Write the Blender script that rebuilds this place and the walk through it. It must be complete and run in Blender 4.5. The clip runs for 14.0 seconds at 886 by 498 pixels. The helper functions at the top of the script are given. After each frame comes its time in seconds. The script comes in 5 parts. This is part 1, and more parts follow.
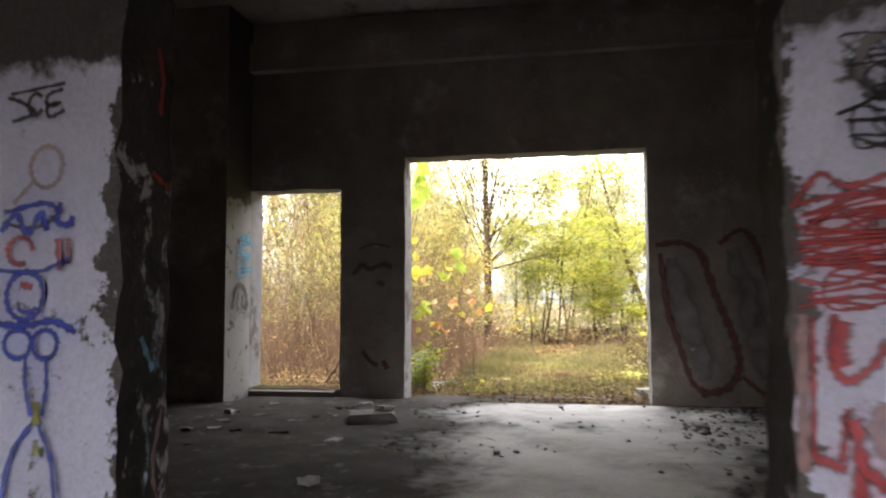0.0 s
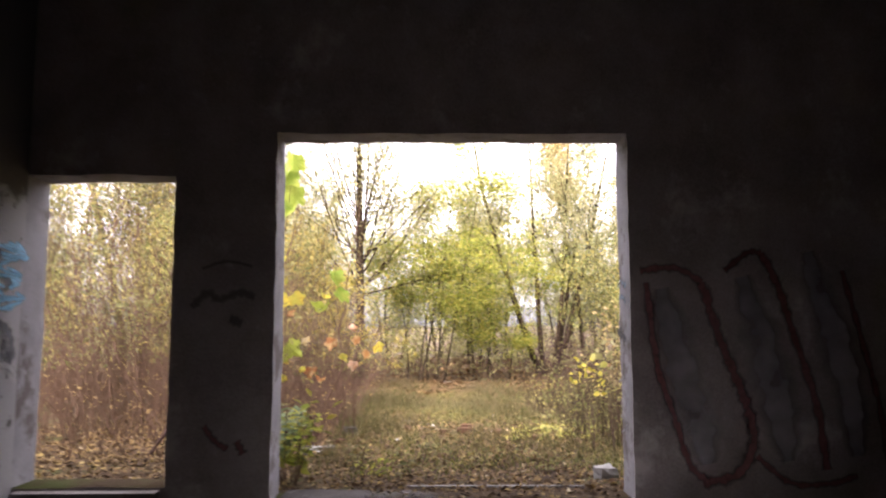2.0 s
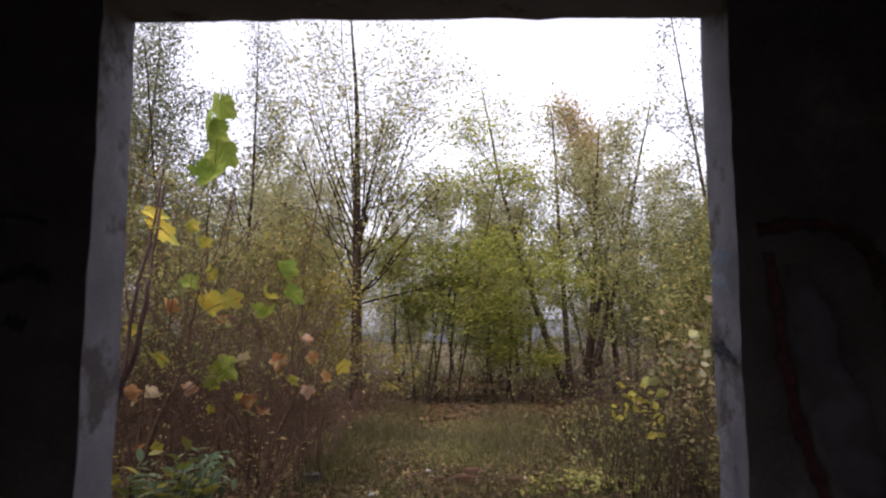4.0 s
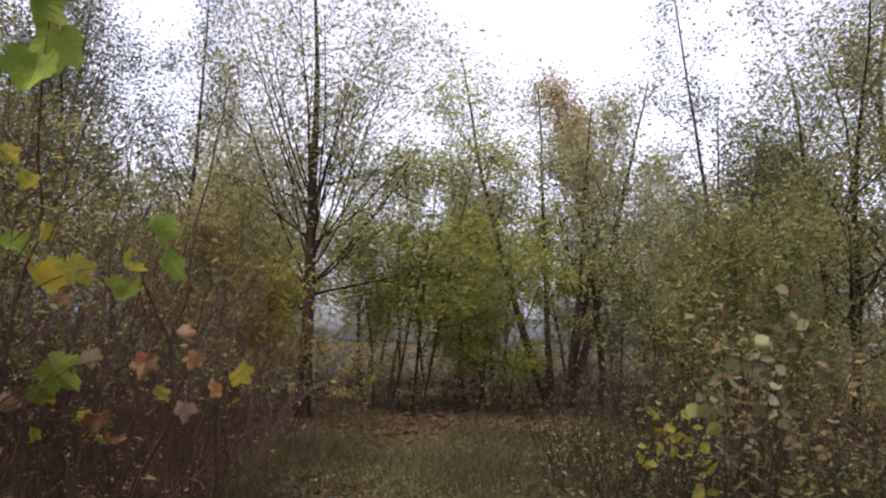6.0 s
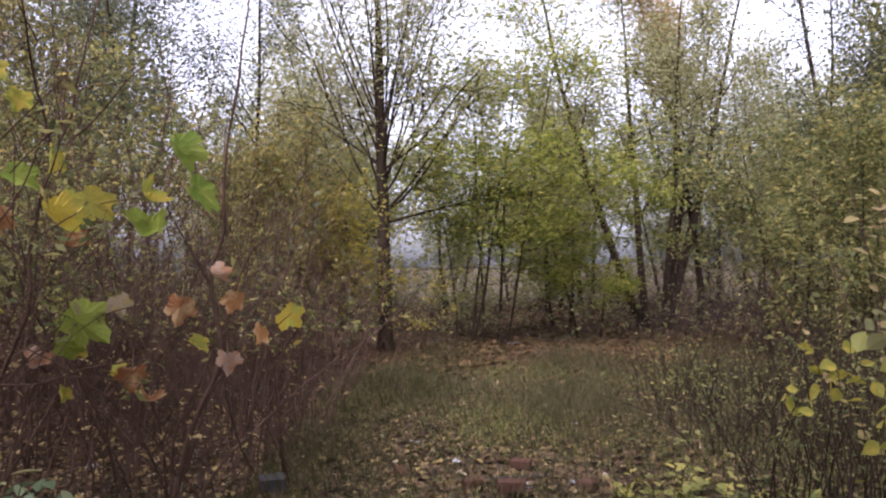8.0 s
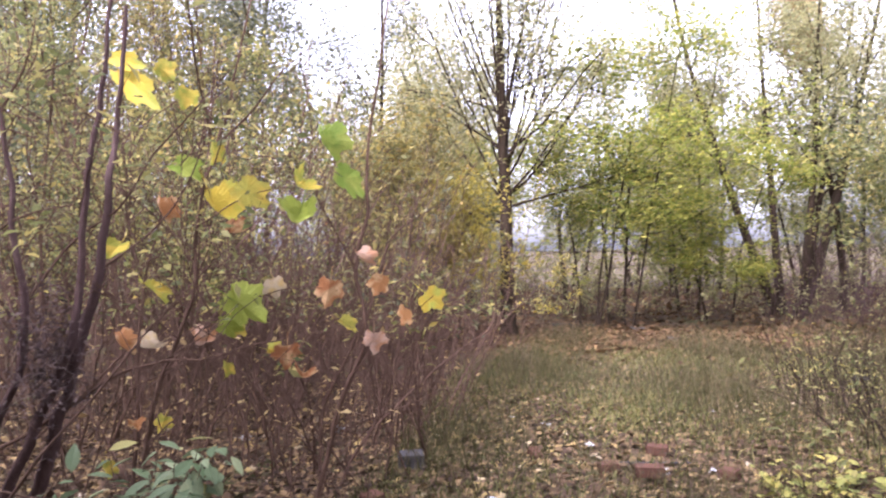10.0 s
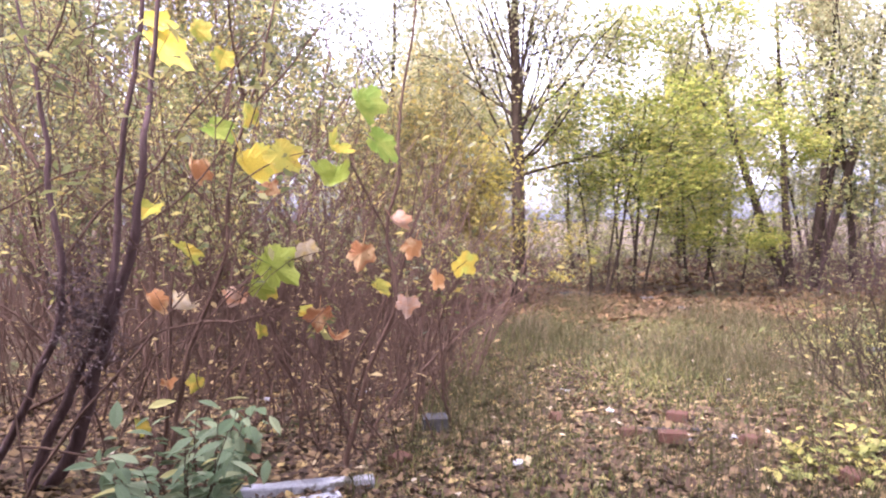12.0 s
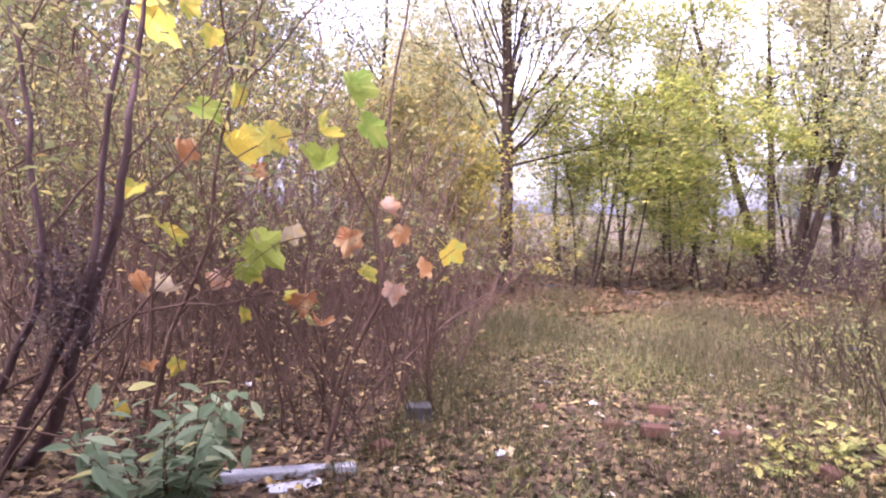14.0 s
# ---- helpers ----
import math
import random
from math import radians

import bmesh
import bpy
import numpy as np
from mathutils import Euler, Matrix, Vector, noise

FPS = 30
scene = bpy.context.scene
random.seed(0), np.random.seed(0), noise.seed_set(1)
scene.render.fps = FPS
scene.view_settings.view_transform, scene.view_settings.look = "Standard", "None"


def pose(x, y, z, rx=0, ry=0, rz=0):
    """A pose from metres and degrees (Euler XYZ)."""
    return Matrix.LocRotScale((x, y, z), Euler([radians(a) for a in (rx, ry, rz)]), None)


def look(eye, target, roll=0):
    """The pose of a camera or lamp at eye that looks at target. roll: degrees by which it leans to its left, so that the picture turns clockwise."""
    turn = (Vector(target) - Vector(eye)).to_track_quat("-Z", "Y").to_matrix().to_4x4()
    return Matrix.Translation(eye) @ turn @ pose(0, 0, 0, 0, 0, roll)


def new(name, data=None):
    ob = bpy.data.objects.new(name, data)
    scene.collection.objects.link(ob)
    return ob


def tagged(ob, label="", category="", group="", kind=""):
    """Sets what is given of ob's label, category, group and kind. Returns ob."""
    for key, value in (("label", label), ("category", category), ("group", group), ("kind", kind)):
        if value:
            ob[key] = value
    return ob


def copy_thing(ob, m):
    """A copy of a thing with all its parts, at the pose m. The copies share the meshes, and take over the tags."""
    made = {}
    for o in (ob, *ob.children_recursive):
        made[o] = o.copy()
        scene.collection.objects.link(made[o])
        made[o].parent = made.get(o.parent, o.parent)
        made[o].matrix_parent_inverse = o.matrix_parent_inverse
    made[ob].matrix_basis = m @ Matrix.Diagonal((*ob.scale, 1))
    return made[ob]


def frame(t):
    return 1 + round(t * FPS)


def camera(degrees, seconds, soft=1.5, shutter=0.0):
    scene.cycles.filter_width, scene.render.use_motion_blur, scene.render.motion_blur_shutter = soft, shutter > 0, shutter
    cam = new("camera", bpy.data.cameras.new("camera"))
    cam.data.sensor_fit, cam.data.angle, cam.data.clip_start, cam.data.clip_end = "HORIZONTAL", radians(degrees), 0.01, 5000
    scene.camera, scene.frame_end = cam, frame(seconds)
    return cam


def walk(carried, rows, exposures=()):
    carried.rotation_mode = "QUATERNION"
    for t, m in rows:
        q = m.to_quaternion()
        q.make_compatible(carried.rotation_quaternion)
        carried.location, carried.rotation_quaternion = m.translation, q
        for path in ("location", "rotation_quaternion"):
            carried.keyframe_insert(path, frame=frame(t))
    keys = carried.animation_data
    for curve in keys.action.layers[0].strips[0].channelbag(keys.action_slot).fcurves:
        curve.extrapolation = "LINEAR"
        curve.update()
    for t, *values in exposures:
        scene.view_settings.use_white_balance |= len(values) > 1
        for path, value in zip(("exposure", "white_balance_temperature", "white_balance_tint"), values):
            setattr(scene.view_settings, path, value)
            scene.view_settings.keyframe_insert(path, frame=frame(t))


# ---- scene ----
cam = camera(62.3, 14.0, soft=2.2, shutter=0.5)
PATH = [
    (0, (0.674, -9.069, 1.242), (0.311, -7.108, 1.385), -0.3),
    (0.5, (0.47, -8.383, 1.248), (0.064, -6.432, 1.425), -0.0),
    (1, (0.229, -7.675, 1.291), (-0.048, -5.709, 1.531), -0.8),
    (1.5, (0.023, -6.978, 1.273), (-0.193, -5.003, 1.5), -0.6),
    (2, (-0.179, -6.183, 1.46), (-0.148, -4.193, 1.662), -0.1),
    (2.5, (-0.131, -5.503, 1.464), (-0.077, -3.509, 1.616), 0.8),
    (2.7, (-0.065, -5.264, 1.39), (-0.016, -3.278, 1.618), -0.1),
    (4.8, (0.28, -2.232, 1.41), (0.216, -0.249, 1.672), 0.6),
    (5, (0.291, -1.999, 1.392), (0.432, -0.027, 1.696), -0.4),
    (5.5, (0.34, -1.471, 1.384), (0.522, 0.504, 1.642), -0.3),
    (6, (0.355, -1.034, 1.411), (0.379, 0.951, 1.655), 1.6),
    (6.5, (0.308, -0.529, 1.368), (0.45, 1.45, 1.616), 1.0),
    (7, (0.361, -0.296, 1.417), (0.258, 1.69, 1.626), -0.4),
    (7.5, (0.364, -0.15, 1.427), (0.201, 1.834, 1.618), -0.6),
    (8, (0.375, -0.103, 1.42), (0.177, 1.887, 1.461), -1.1),
    (8.5, (0.38, -0.107, 1.418), (0.163, 1.881, 1.472), -2.3),
    (9, (0.381, -0.135, 1.402), (0.169, 1.854, 1.408), -3.1),
    (9.2, (0.373, -0.162, 1.425), (0.012, 1.804, 1.473), -2.8),
    (11.3, (0.063, -0.198, 1.401), (-0.491, 1.723, 1.322), -1.3),
    (11.5, (0.08, -0.209, 1.401), (-0.459, 1.715, 1.325), -1.3),
    (12, (0.075, -0.244, 1.403), (-0.438, 1.687, 1.322), -0.7),
    (12.5, (0.083, -0.22, 1.401), (-0.415, 1.715, 1.312), -0.9),
    (13, (0.096, -0.241, 1.409), (-0.4, 1.694, 1.313), -0.2),
    (13.5, (0.074, -0.225, 1.392), (-0.429, 1.709, 1.295), 0.7),
    (14, (0.051, -0.208, 1.389), (-0.424, 1.732, 1.281), 0.9),
]
EXPOSURES = [(0.0, 4.2, 6950, 10), (1.5, 3.95, 6900, 20), (2.5, 3.1, 6250, 27), (5.0, 1.2, 6050, 22), (6.5, 1.5, 5850, 25), (7.5, 1.75, 5750, 27), (8.0, 1.85, 5750, 28), (8.5, 2.6, 5700, 32), (9.2, 2.8, 5650, 32), (11.5, 3.5, 5600, 37), (14.0, 3.38, 5550, 47)]
walk(cam, [(t, look(eye, target, roll)) for t, eye, target, roll in PATH], EXPOSURES)

# ---------------------------------------------------------------- light
SUN_EL, SUN_AZ = 52.0, 200.0
world = bpy.data.worlds.new("overcast_sky")
scene.world = world
world.use_nodes = True
wt = world.node_tree
sky = wt.nodes.new("ShaderNodeTexSky")
sky.sky_type = "NISHITA"
sky.sun_disc = False
sky.sun_elevation = radians(SUN_EL)
sky.sun_rotation = radians(SUN_AZ)
sky.air_density, sky.dust_density, sky.ozone_density = 1.0, 4.0, 1.0
pale = wt.nodes.new("ShaderNodeHueSaturation")
pale.inputs["Saturation"].default_value = 0.18
wt.links.new(sky.outputs[0], pale.inputs["Color"])
wt.links.new(pale.outputs[0], wt.nodes["Background"].inputs[0])
wt.nodes["Background"].inputs[1].default_value = 0.15

sun = new("sun", bpy.data.lights.new("sun", "SUN"))
sun.data.energy, sun.data.angle, sun.data.color = 0.6, radians(25), (1.0, 0.95, 0.88)
sun.matrix_world = pose(0, 0, 30, 90 - SUN_EL, 0, 180 - SUN_AZ)

# ---------------------------------------------------------------- materials
def node_mat(name):
    m = bpy.data.materials.new(name)
    m.use_nodes = True
    return m, m.node_tree.nodes, m.node_tree.links, m.node_tree.nodes["Principled BSDF"]


def ramp_node(nodes, stops):
    r = nodes.new("ShaderNodeValToRGB")
    el = r.color_ramp.elements
    while len(el) < len(stops):
        el.new(0.5)
    for e, (p, c) in zip(el, stops):
        e.position, e.color = p, (*c, 1)
    return r


def surface(name, stops, scale=3.0, grain=60.0, rough=0.9, bump=0.4, depth=0.01, spots=None, spot_scale=1.2, stretch=(1, 1, 1), spot_edge=(0.52, 0.6), sheen=0.2):
    """A worn mineral or wooden surface: broad variation, fine grain, stains and relief."""
    m, n, l, bsdf = node_mat(name)
    tc = n.new("ShaderNodeTexCoord")
    mp = n.new("ShaderNodeMapping")
    mp.inputs["Scale"].default_value = stretch
    l.new(tc.outputs["Object"], mp.inputs["Vector"])
    big, fine = n.new("ShaderNodeTexNoise"), n.new("ShaderNodeTexNoise")
    for t, s, d in ((big, scale, 8), (fine, grain, 4)):
        t.inputs["Scale"].default_value, t.inputs["Detail"].default_value, t.inputs["Roughness"].default_value = s, d, 0.65
        l.new(mp.outputs[0], t.inputs["Vector"])
    mix = n.new("ShaderNodeMix")
    mix.data_type = "FLOAT"
    mix.inputs[0].default_value = 0.35
    l.new(big.outputs[0], mix.inputs[2])
    l.new(fine.outputs[0], mix.inputs[3])
    r = ramp_node(n, stops)
    l.new(mix.outputs[0], r.inputs[0])
    colour = r.outputs[0]
    if spots:
        st = n.new("ShaderNodeTexNoise")
        st.inputs["Scale"].default_value, st.inputs["Detail"].default_value, st.inputs["Roughness"].default_value = spot_scale, 9, 0.7
        l.new(mp.outputs[0], st.inputs["Vector"])
        edge = ramp_node(n, [(spot_edge[0], (0, 0, 0)), (spot_edge[1], (1, 1, 1))])
        l.new(st.outputs[0], edge.inputs[0])
        mx = n.new("ShaderNodeMix")
        mx.data_type = "RGBA"
        l.new(edge.outputs[0], mx.inputs[0])
        l.new(colour, mx.inputs[6])
        mx.inputs[7].default_value = (*spots, 1)
        colour = mx.outputs[2]
    l.new(colour, bsdf.inputs["Base Color"])
    bsdf.inputs["Specular IOR Level"].default_value = sheen
    bsdf.inputs["Roughness"].default_value = rough
    b = n.new("ShaderNodeBump")
    b.inputs["Strength"].default_value, b.inputs["Distance"].default_value = bump, depth
    l.new(mix.outputs[0], b.inputs["Height"])
    l.new(b.outputs[0], bsdf.inputs["Normal"])
    return m


def foliage(name, stops, through_light=0.45, rough=0.55, turning=None):
    """Leaves: each island has a tone of its own, and light passes through; turning: the colour that creeps in from the edges."""
    m, n, l, bsdf = node_mat(name)
    geo = n.new("ShaderNodeNewGeometry")
    r = ramp_node(n, [(p, tuple(0.8 * v for v in c)) for p, c in stops])
    info, both, wrap = n.new("ShaderNodeObjectInfo"), n.new("ShaderNodeMath"), n.new("ShaderNodeMath")
    wrap.operation = "FRACT"
    l.new(geo.outputs["Random Per Island"], both.inputs[0])
    l.new(info.outputs["Random"], both.inputs[1])
    l.new(both.outputs[0], wrap.inputs[0])
    l.new(wrap.outputs[0], r.inputs[0])
    tc, vein = n.new("ShaderNodeTexCoord"), n.new("ShaderNodeTexNoise")
    vein.inputs["Scale"].default_value = 40
    l.new(tc.outputs["Object"], vein.inputs["Vector"])
    tone = n.new("ShaderNodeHueSaturation")
    tone.inputs["Saturation"].default_value = 0.95
    vr = n.new("ShaderNodeMapRange")
    vr.inputs[3].default_value, vr.inputs[4].default_value = 0.7, 1.3
    l.new(vein.outputs[0], vr.inputs[0])
    l.new(vr.outputs[0], tone.inputs["Value"])
    colour = r.outputs[0]
    if turning:
        creep, where, mix = n.new("ShaderNodeTexNoise"), ramp_node(n, [(0.46, (0, 0, 0)), (0.62, (1, 1, 1))]), n.new("ShaderNodeMix")
        creep.noise_dimensions = "4D"
        creep.inputs["Scale"].default_value = 2.6
        l.new(info.outputs["Random"], creep.inputs["W"])
        l.new(tc.outputs["Object"], creep.inputs["Vector"])
        l.new(creep.outputs[0], where.inputs[0])
        mix.data_type = "RGBA"
        l.new(where.outputs[0], mix.inputs[0])
        l.new(colour, mix.inputs[6])
        mix.inputs[7].default_value = (*turning, 1)
        colour = mix.outputs[2]
    l.new(colour, tone.inputs["Color"])
    bsdf.inputs["Roughness"].default_value = rough
    bsdf.inputs["Specular IOR Level"].default_value = 0.15
    l.new(tone.outputs[0], bsdf.inputs["Base Color"])
    tr = n.new("ShaderNodeBsdfTranslucent")
    l.new(tone.outputs[0], tr.inputs["Color"])
    mx = n.new("ShaderNodeMixShader")
    mx.inputs[0].default_value = through_light
    l.new(bsdf.outputs[0], mx.inputs[1])
    l.new(tr.outputs[0], mx.inputs[2])
    l.new(mx.outputs[0], n["Material Output"].inputs["Surface"])
    return m


def painted_plaster(name, top, bare, paint):
    """White painted plaster that ends in a ragged line, bare sooty concrete above."""
    m, n, l, bsdf = node_mat(name)
    geo, sep = n.new("ShaderNodeNewGeometry"), n.new("ShaderNodeSeparateXYZ")
    l.new(geo.outputs["Position"], sep.inputs[0])
    rag, flake, fine = (n.new("ShaderNodeTexNoise") for _ in range(3))
    for t, s in ((rag, 2.2), (flake, 7.0), (fine, 55.0)):
        t.inputs["Scale"].default_value, t.inputs["Detail"].default_value, t.inputs["Roughness"].default_value = s, 8, 0.68
        l.new(geo.outputs["Position"], t.inputs["Vector"])
    a = n.new("ShaderNodeMath")
    a.operation = "MULTIPLY_ADD"
    a.inputs[1].default_value, a.inputs[2].default_value = 0.55, -0.275 - top
    l.new(rag.outputs[0], a.inputs[0])
    s = n.new("ShaderNodeMath")
    l.new(sep.outputs[2], s.inputs[0])
    l.new(a.outputs[0], s.inputs[1])
    above = ramp_node(n, [(0.0, (0, 0, 0)), (0.05, (1, 1, 1))])
    l.new(s.outputs[0], above.inputs[0])
    lost = ramp_node(n, [(0.575, (0, 0, 0)), (0.63, (1, 1, 1))])
    l.new(flake.outputs[0], lost.inputs[0])
    # the paint has crumbled off along the edges of the doorway, at x = -0.91 and 1.28
    off, gap, bite, worn = (n.new("ShaderNodeMath") for _ in range(4))
    off.operation, gap.operation, bite.operation, worn.operation = "SUBTRACT", "ABSOLUTE", "MULTIPLY_ADD", "MAXIMUM"
    off.inputs[1].default_value, bite.inputs[1].default_value = 0.185, -0.55
    l.new(sep.outputs[0], off.inputs[0])
    l.new(off.outputs[0], gap.inputs[0])
    l.new(flake.outputs[0], bite.inputs[0])
    l.new(gap.outputs[0], bite.inputs[2])
    chipped = ramp_node(n, [(0.852, (1, 1, 1)), (0.872, (0, 0, 0))])
    l.new(bite.outputs[0], chipped.inputs[0])
    l.new(lost.outputs[0], worn.inputs[0])
    l.new(chipped.outputs[0], worn.inputs[1])
    both = n.new("ShaderNodeMath")
    both.operation = "MAXIMUM"
    l.new(above.outputs[0], both.inputs[0])
    l.new(worn.outputs[0], both.inputs[1])
    white = ramp_node(n, [(0.3, tuple(c * 0.78 for c in paint)), (0.6, paint)])
    dark = ramp_node(n, [(0.3, tuple(c * 0.5 for c in bare)), (0.7, bare)])
    for r in (white, dark):
        l.new(fine.outputs[0], r.inputs[0])
    mx = n.new("ShaderNodeMix")
    mx.data_type = "RGBA"
    l.new(both.outputs[0], mx.inputs[0])
    l.new(white.outputs[0], mx.inputs[6])
    l.new(dark.outputs[0], mx.inputs[7])
    l.new(mx.outputs[2], bsdf.inputs["Base Color"])
    bsdf.inputs["Roughness"].default_value = 0.85
    inv = n.new("ShaderNodeMath")
    inv.operation = "SUBTRACT"
    inv.inputs[0].default_value = 1.0
    l.new(both.outputs[0], inv.inputs[1])
    b = n.new("ShaderNodeBump")
    b.inputs["Strength"].default_value, b.inputs["Distance"].default_value = 0.6, 0.006
    l.new(inv.outputs[0], b.inputs["Height"])
    l.new(b.outputs[0], bsdf.inputs["Normal"])
    return m


def spray(name, colour, body=0.9, speckle=22):
    """Sprayed paint: speckled, thinning out towards the edges of the line."""
    m, n, l, bsdf = node_mat(name)
    geo, t = n.new("ShaderNodeNewGeometry"), n.new("ShaderNodeTexNoise")
    t.inputs["Scale"].default_value, t.inputs["Detail"].default_value = speckle, 9 if speckle > 10 else 3
    l.new(geo.outputs["Position"], t.inputs["Vector"])
    r = ramp_node(n, [(0.3, tuple(c * 0.7 for c in colour)), (0.7, tuple(min(1, c * 1.25 + 0.02) for c in colour))])
    l.new(t.outputs[0], r.inputs[0])
    l.new(r.outputs[0], bsdf.inputs["Base Color"])
    bsdf.inputs["Roughness"].default_value = 0.7
    cover, thin, mask = n.new("ShaderNodeAttribute"), n.new("ShaderNodeMath"), n.new("ShaderNodeMapRange")
    cover.attribute_name = "cover"
    thin.operation = "MULTIPLY_ADD"
    thin.inputs[1].default_value = 0.75
    l.new(t.outputs[0], thin.inputs[0])
    l.new(cover.outputs["Fac"], thin.inputs[2])
    mask.inputs[1].default_value, mask.inputs[2].default_value, mask.inputs[4].default_value = 0.48, 1.0, body
    l.new(thin.outputs[0], mask.inputs[0])
    clear, mx = n.new("ShaderNodeBsdfTransparent"), n.new("ShaderNodeMixShader")
    l.new(mask.outputs[0], mx.inputs[0])
    l.new(clear.outputs[0], mx.inputs[1])
    l.new(bsdf.outputs[0], mx.inputs[2])
    l.new(mx.outputs[0], n["Material Output"].inputs["Surface"])
    return m


SOOT = surface("sooty_concrete", [(0.3, (0.155, 0.135, 0.125)), (0.5, (0.275, 0.242, 0.225)), (0.7, (0.4, 0.355, 0.332))], 1.6, 45, 0.92, 0.6, 0.012, (0.45, 0.415, 0.385), 1.1, spot_edge=(0.56, 0.66))
JAMB = surface("grey_plaster", [(0.3, (0.155, 0.146, 0.152)), (0.55, (0.25, 0.238, 0.25)), (0.75, (0.34, 0.328, 0.342))], 2.5, 60, 0.9, 0.5, 0.008, (0.12, 0.102, 0.095), 2.4, spot_edge=(0.54, 0.62))
WHITEWASH = painted_plaster("white_painted_plaster", 2.04, (0.1, 0.092, 0.095), (0.56, 0.57, 0.75))
PIERWASH = painted_plaster("grey_pier_plaster", 2.5, (0.1, 0.088, 0.082), (0.28, 0.265, 0.268))
BLACKENED = surface("blackened_concrete", [(0.3, (0.02, 0.018, 0.019)), (0.55, (0.05, 0.045, 0.045)), (0.75, (0.12, 0.095, 0.09))], 3, 50, 0.9, 0.8, 0.02, (0.4, 0.38, 0.4), 4.2, spot_edge=(0.54, 0.58), stretch=(1, 1, 0.6))
SLAB = surface("dusty_floor_concrete", [(0.3, (0.27, 0.25, 0.245)), (0.5, (0.47, 0.455, 0.46)), (0.7, (0.6, 0.59, 0.6))], 1.3, 40, 0.75, 0.5, 0.01, (0.25, 0.23, 0.225), 0.8, spot_edge=(0.5, 0.68))
CEIL = surface("ceiling_concrete", [(0.3, (0.22, 0.19, 0.178)), (0.6, (0.42, 0.365, 0.34))], 1.2, 40, 0.95, 0.5, 0.01, (0.14, 0.085, 0.07), 0.9, spot_edge=(0.54, 0.62))
BRICKWORK = surface("rendered_outside", [(0.3, (0.25, 0.23, 0.21)), (0.7, (0.42, 0.39, 0.36))], 1.5, 50, 0.95)
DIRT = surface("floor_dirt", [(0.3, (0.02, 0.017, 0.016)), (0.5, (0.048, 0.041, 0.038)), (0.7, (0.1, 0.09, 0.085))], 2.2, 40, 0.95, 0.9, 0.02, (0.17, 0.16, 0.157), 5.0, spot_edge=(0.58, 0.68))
EARTH = surface("forest_soil", [(0.32, (0.03, 0.02, 0.012)), (0.5, (0.06, 0.041, 0.025)), (0.68, (0.11, 0.077, 0.044))], 1.4, 35, 1.0, 0.9, 0.03, (0.055, 0.06, 0.022), 0.7, spot_edge=(0.5, 0.62), sheen=0.05)
BARK = surface("grey_brown_bark", [(0.3, (0.014, 0.0095, 0.006)), (0.55, (0.032, 0.022, 0.014)), (0.75, (0.065, 0.048, 0.031))], 9, 60, 0.95, 0.8, 0.01, stretch=(1, 1, 0.25), sheen=0.04)
DARKTWIG = surface("dark_plum_bark", [(0.3, (0.036, 0.022, 0.019)), (0.55, (0.08, 0.051, 0.044)), (0.75, (0.15, 0.106, 0.092))], 12, 60, 0.95, 0.8, 0.008, stretch=(1, 1, 0.3), sheen=0.06)
TWIG = surface("brown_twig_bark", [(0.3, (0.038, 0.022, 0.0145)), (0.55, (0.088, 0.054, 0.036)), (0.75, (0.155, 0.107, 0.072))], 14, 70, 0.9, 0.5, 0.004, stretch=(1, 1, 0.3), sheen=0.05)
STRAW = foliage("dry_stalk", [(0, (0.08, 0.052, 0.032)), (0.5, (0.15, 0.105, 0.062)), (1, (0.22, 0.165, 0.095))], 0.2, 0.9)
DEADLEAF = foliage("dead_brown_leaf", [(0, (0.05, 0.033, 0.028)), (0.6, (0.10, 0.068, 0.058)), (1, (0.17, 0.125, 0.105))], 0.1, 0.98)
WEED = foliage("low_weed_leaf", [(0, (0.065, 0.072, 0.02)), (0.5, (0.13, 0.13, 0.036)), (1, (0.25, 0.22, 0.06))], 0.35)
GREEN = foliage("fresh_green_leaf", [(0, (0.145, 0.18, 0.024)), (0.45, (0.255, 0.28, 0.04)), (0.8, (0.36, 0.35, 0.055)), (1, (0.5, 0.43, 0.07))], 0.74)
OLIVE = foliage("olive_leaf", [(0, (0.095, 0.115, 0.036)), (0.4, (0.18, 0.185, 0.055)), (0.75, (0.29, 0.26, 0.075)), (1, (0.42, 0.34, 0.085))], 0.52)
GREYGREEN = foliage("grey_green_leaf", [(0, (0.08, 0.09, 0.05)), (0.5, (0.14, 0.15, 0.075)), (1, (0.25, 0.23, 0.10))])
YELLOW = foliage("yellowing_leaf", [(0, (0.12, 0.115, 0.04)), (0.45, (0.22, 0.195, 0.058)), (0.85, (0.34, 0.275, 0.07)), (0.95, (0.46, 0.34, 0.055)), (1, (0.22, 0.11, 0.035))], 0.55)
GOLD = foliage("golden_yellow_leaf", [(0, (0.26, 0.23, 0.045)), (0.5, (0.42, 0.35, 0.055)), (1, (0.58, 0.45, 0.06))], 0.6)
TAN = foliage("tan_leaf", [(0, (0.3, 0.2, 0.08)), (0.5, (0.45, 0.32, 0.13)), (1, (0.55, 0.43, 0.17))], 0.6)
PALE = foliage("pale_cream_leaf", [(0, (0.26, 0.25, 0.1)), (0.5, (0.46, 0.42, 0.26)), (1, (0.45, 0.44, 0.1))], 0.35)
TANCREAM = foliage("tan_cream_leaf", [(0, (0.16, 0.12, 0.05)), (0.5, (0.29, 0.23, 0.12)), (1, (0.38, 0.33, 0.14))], 0.35)
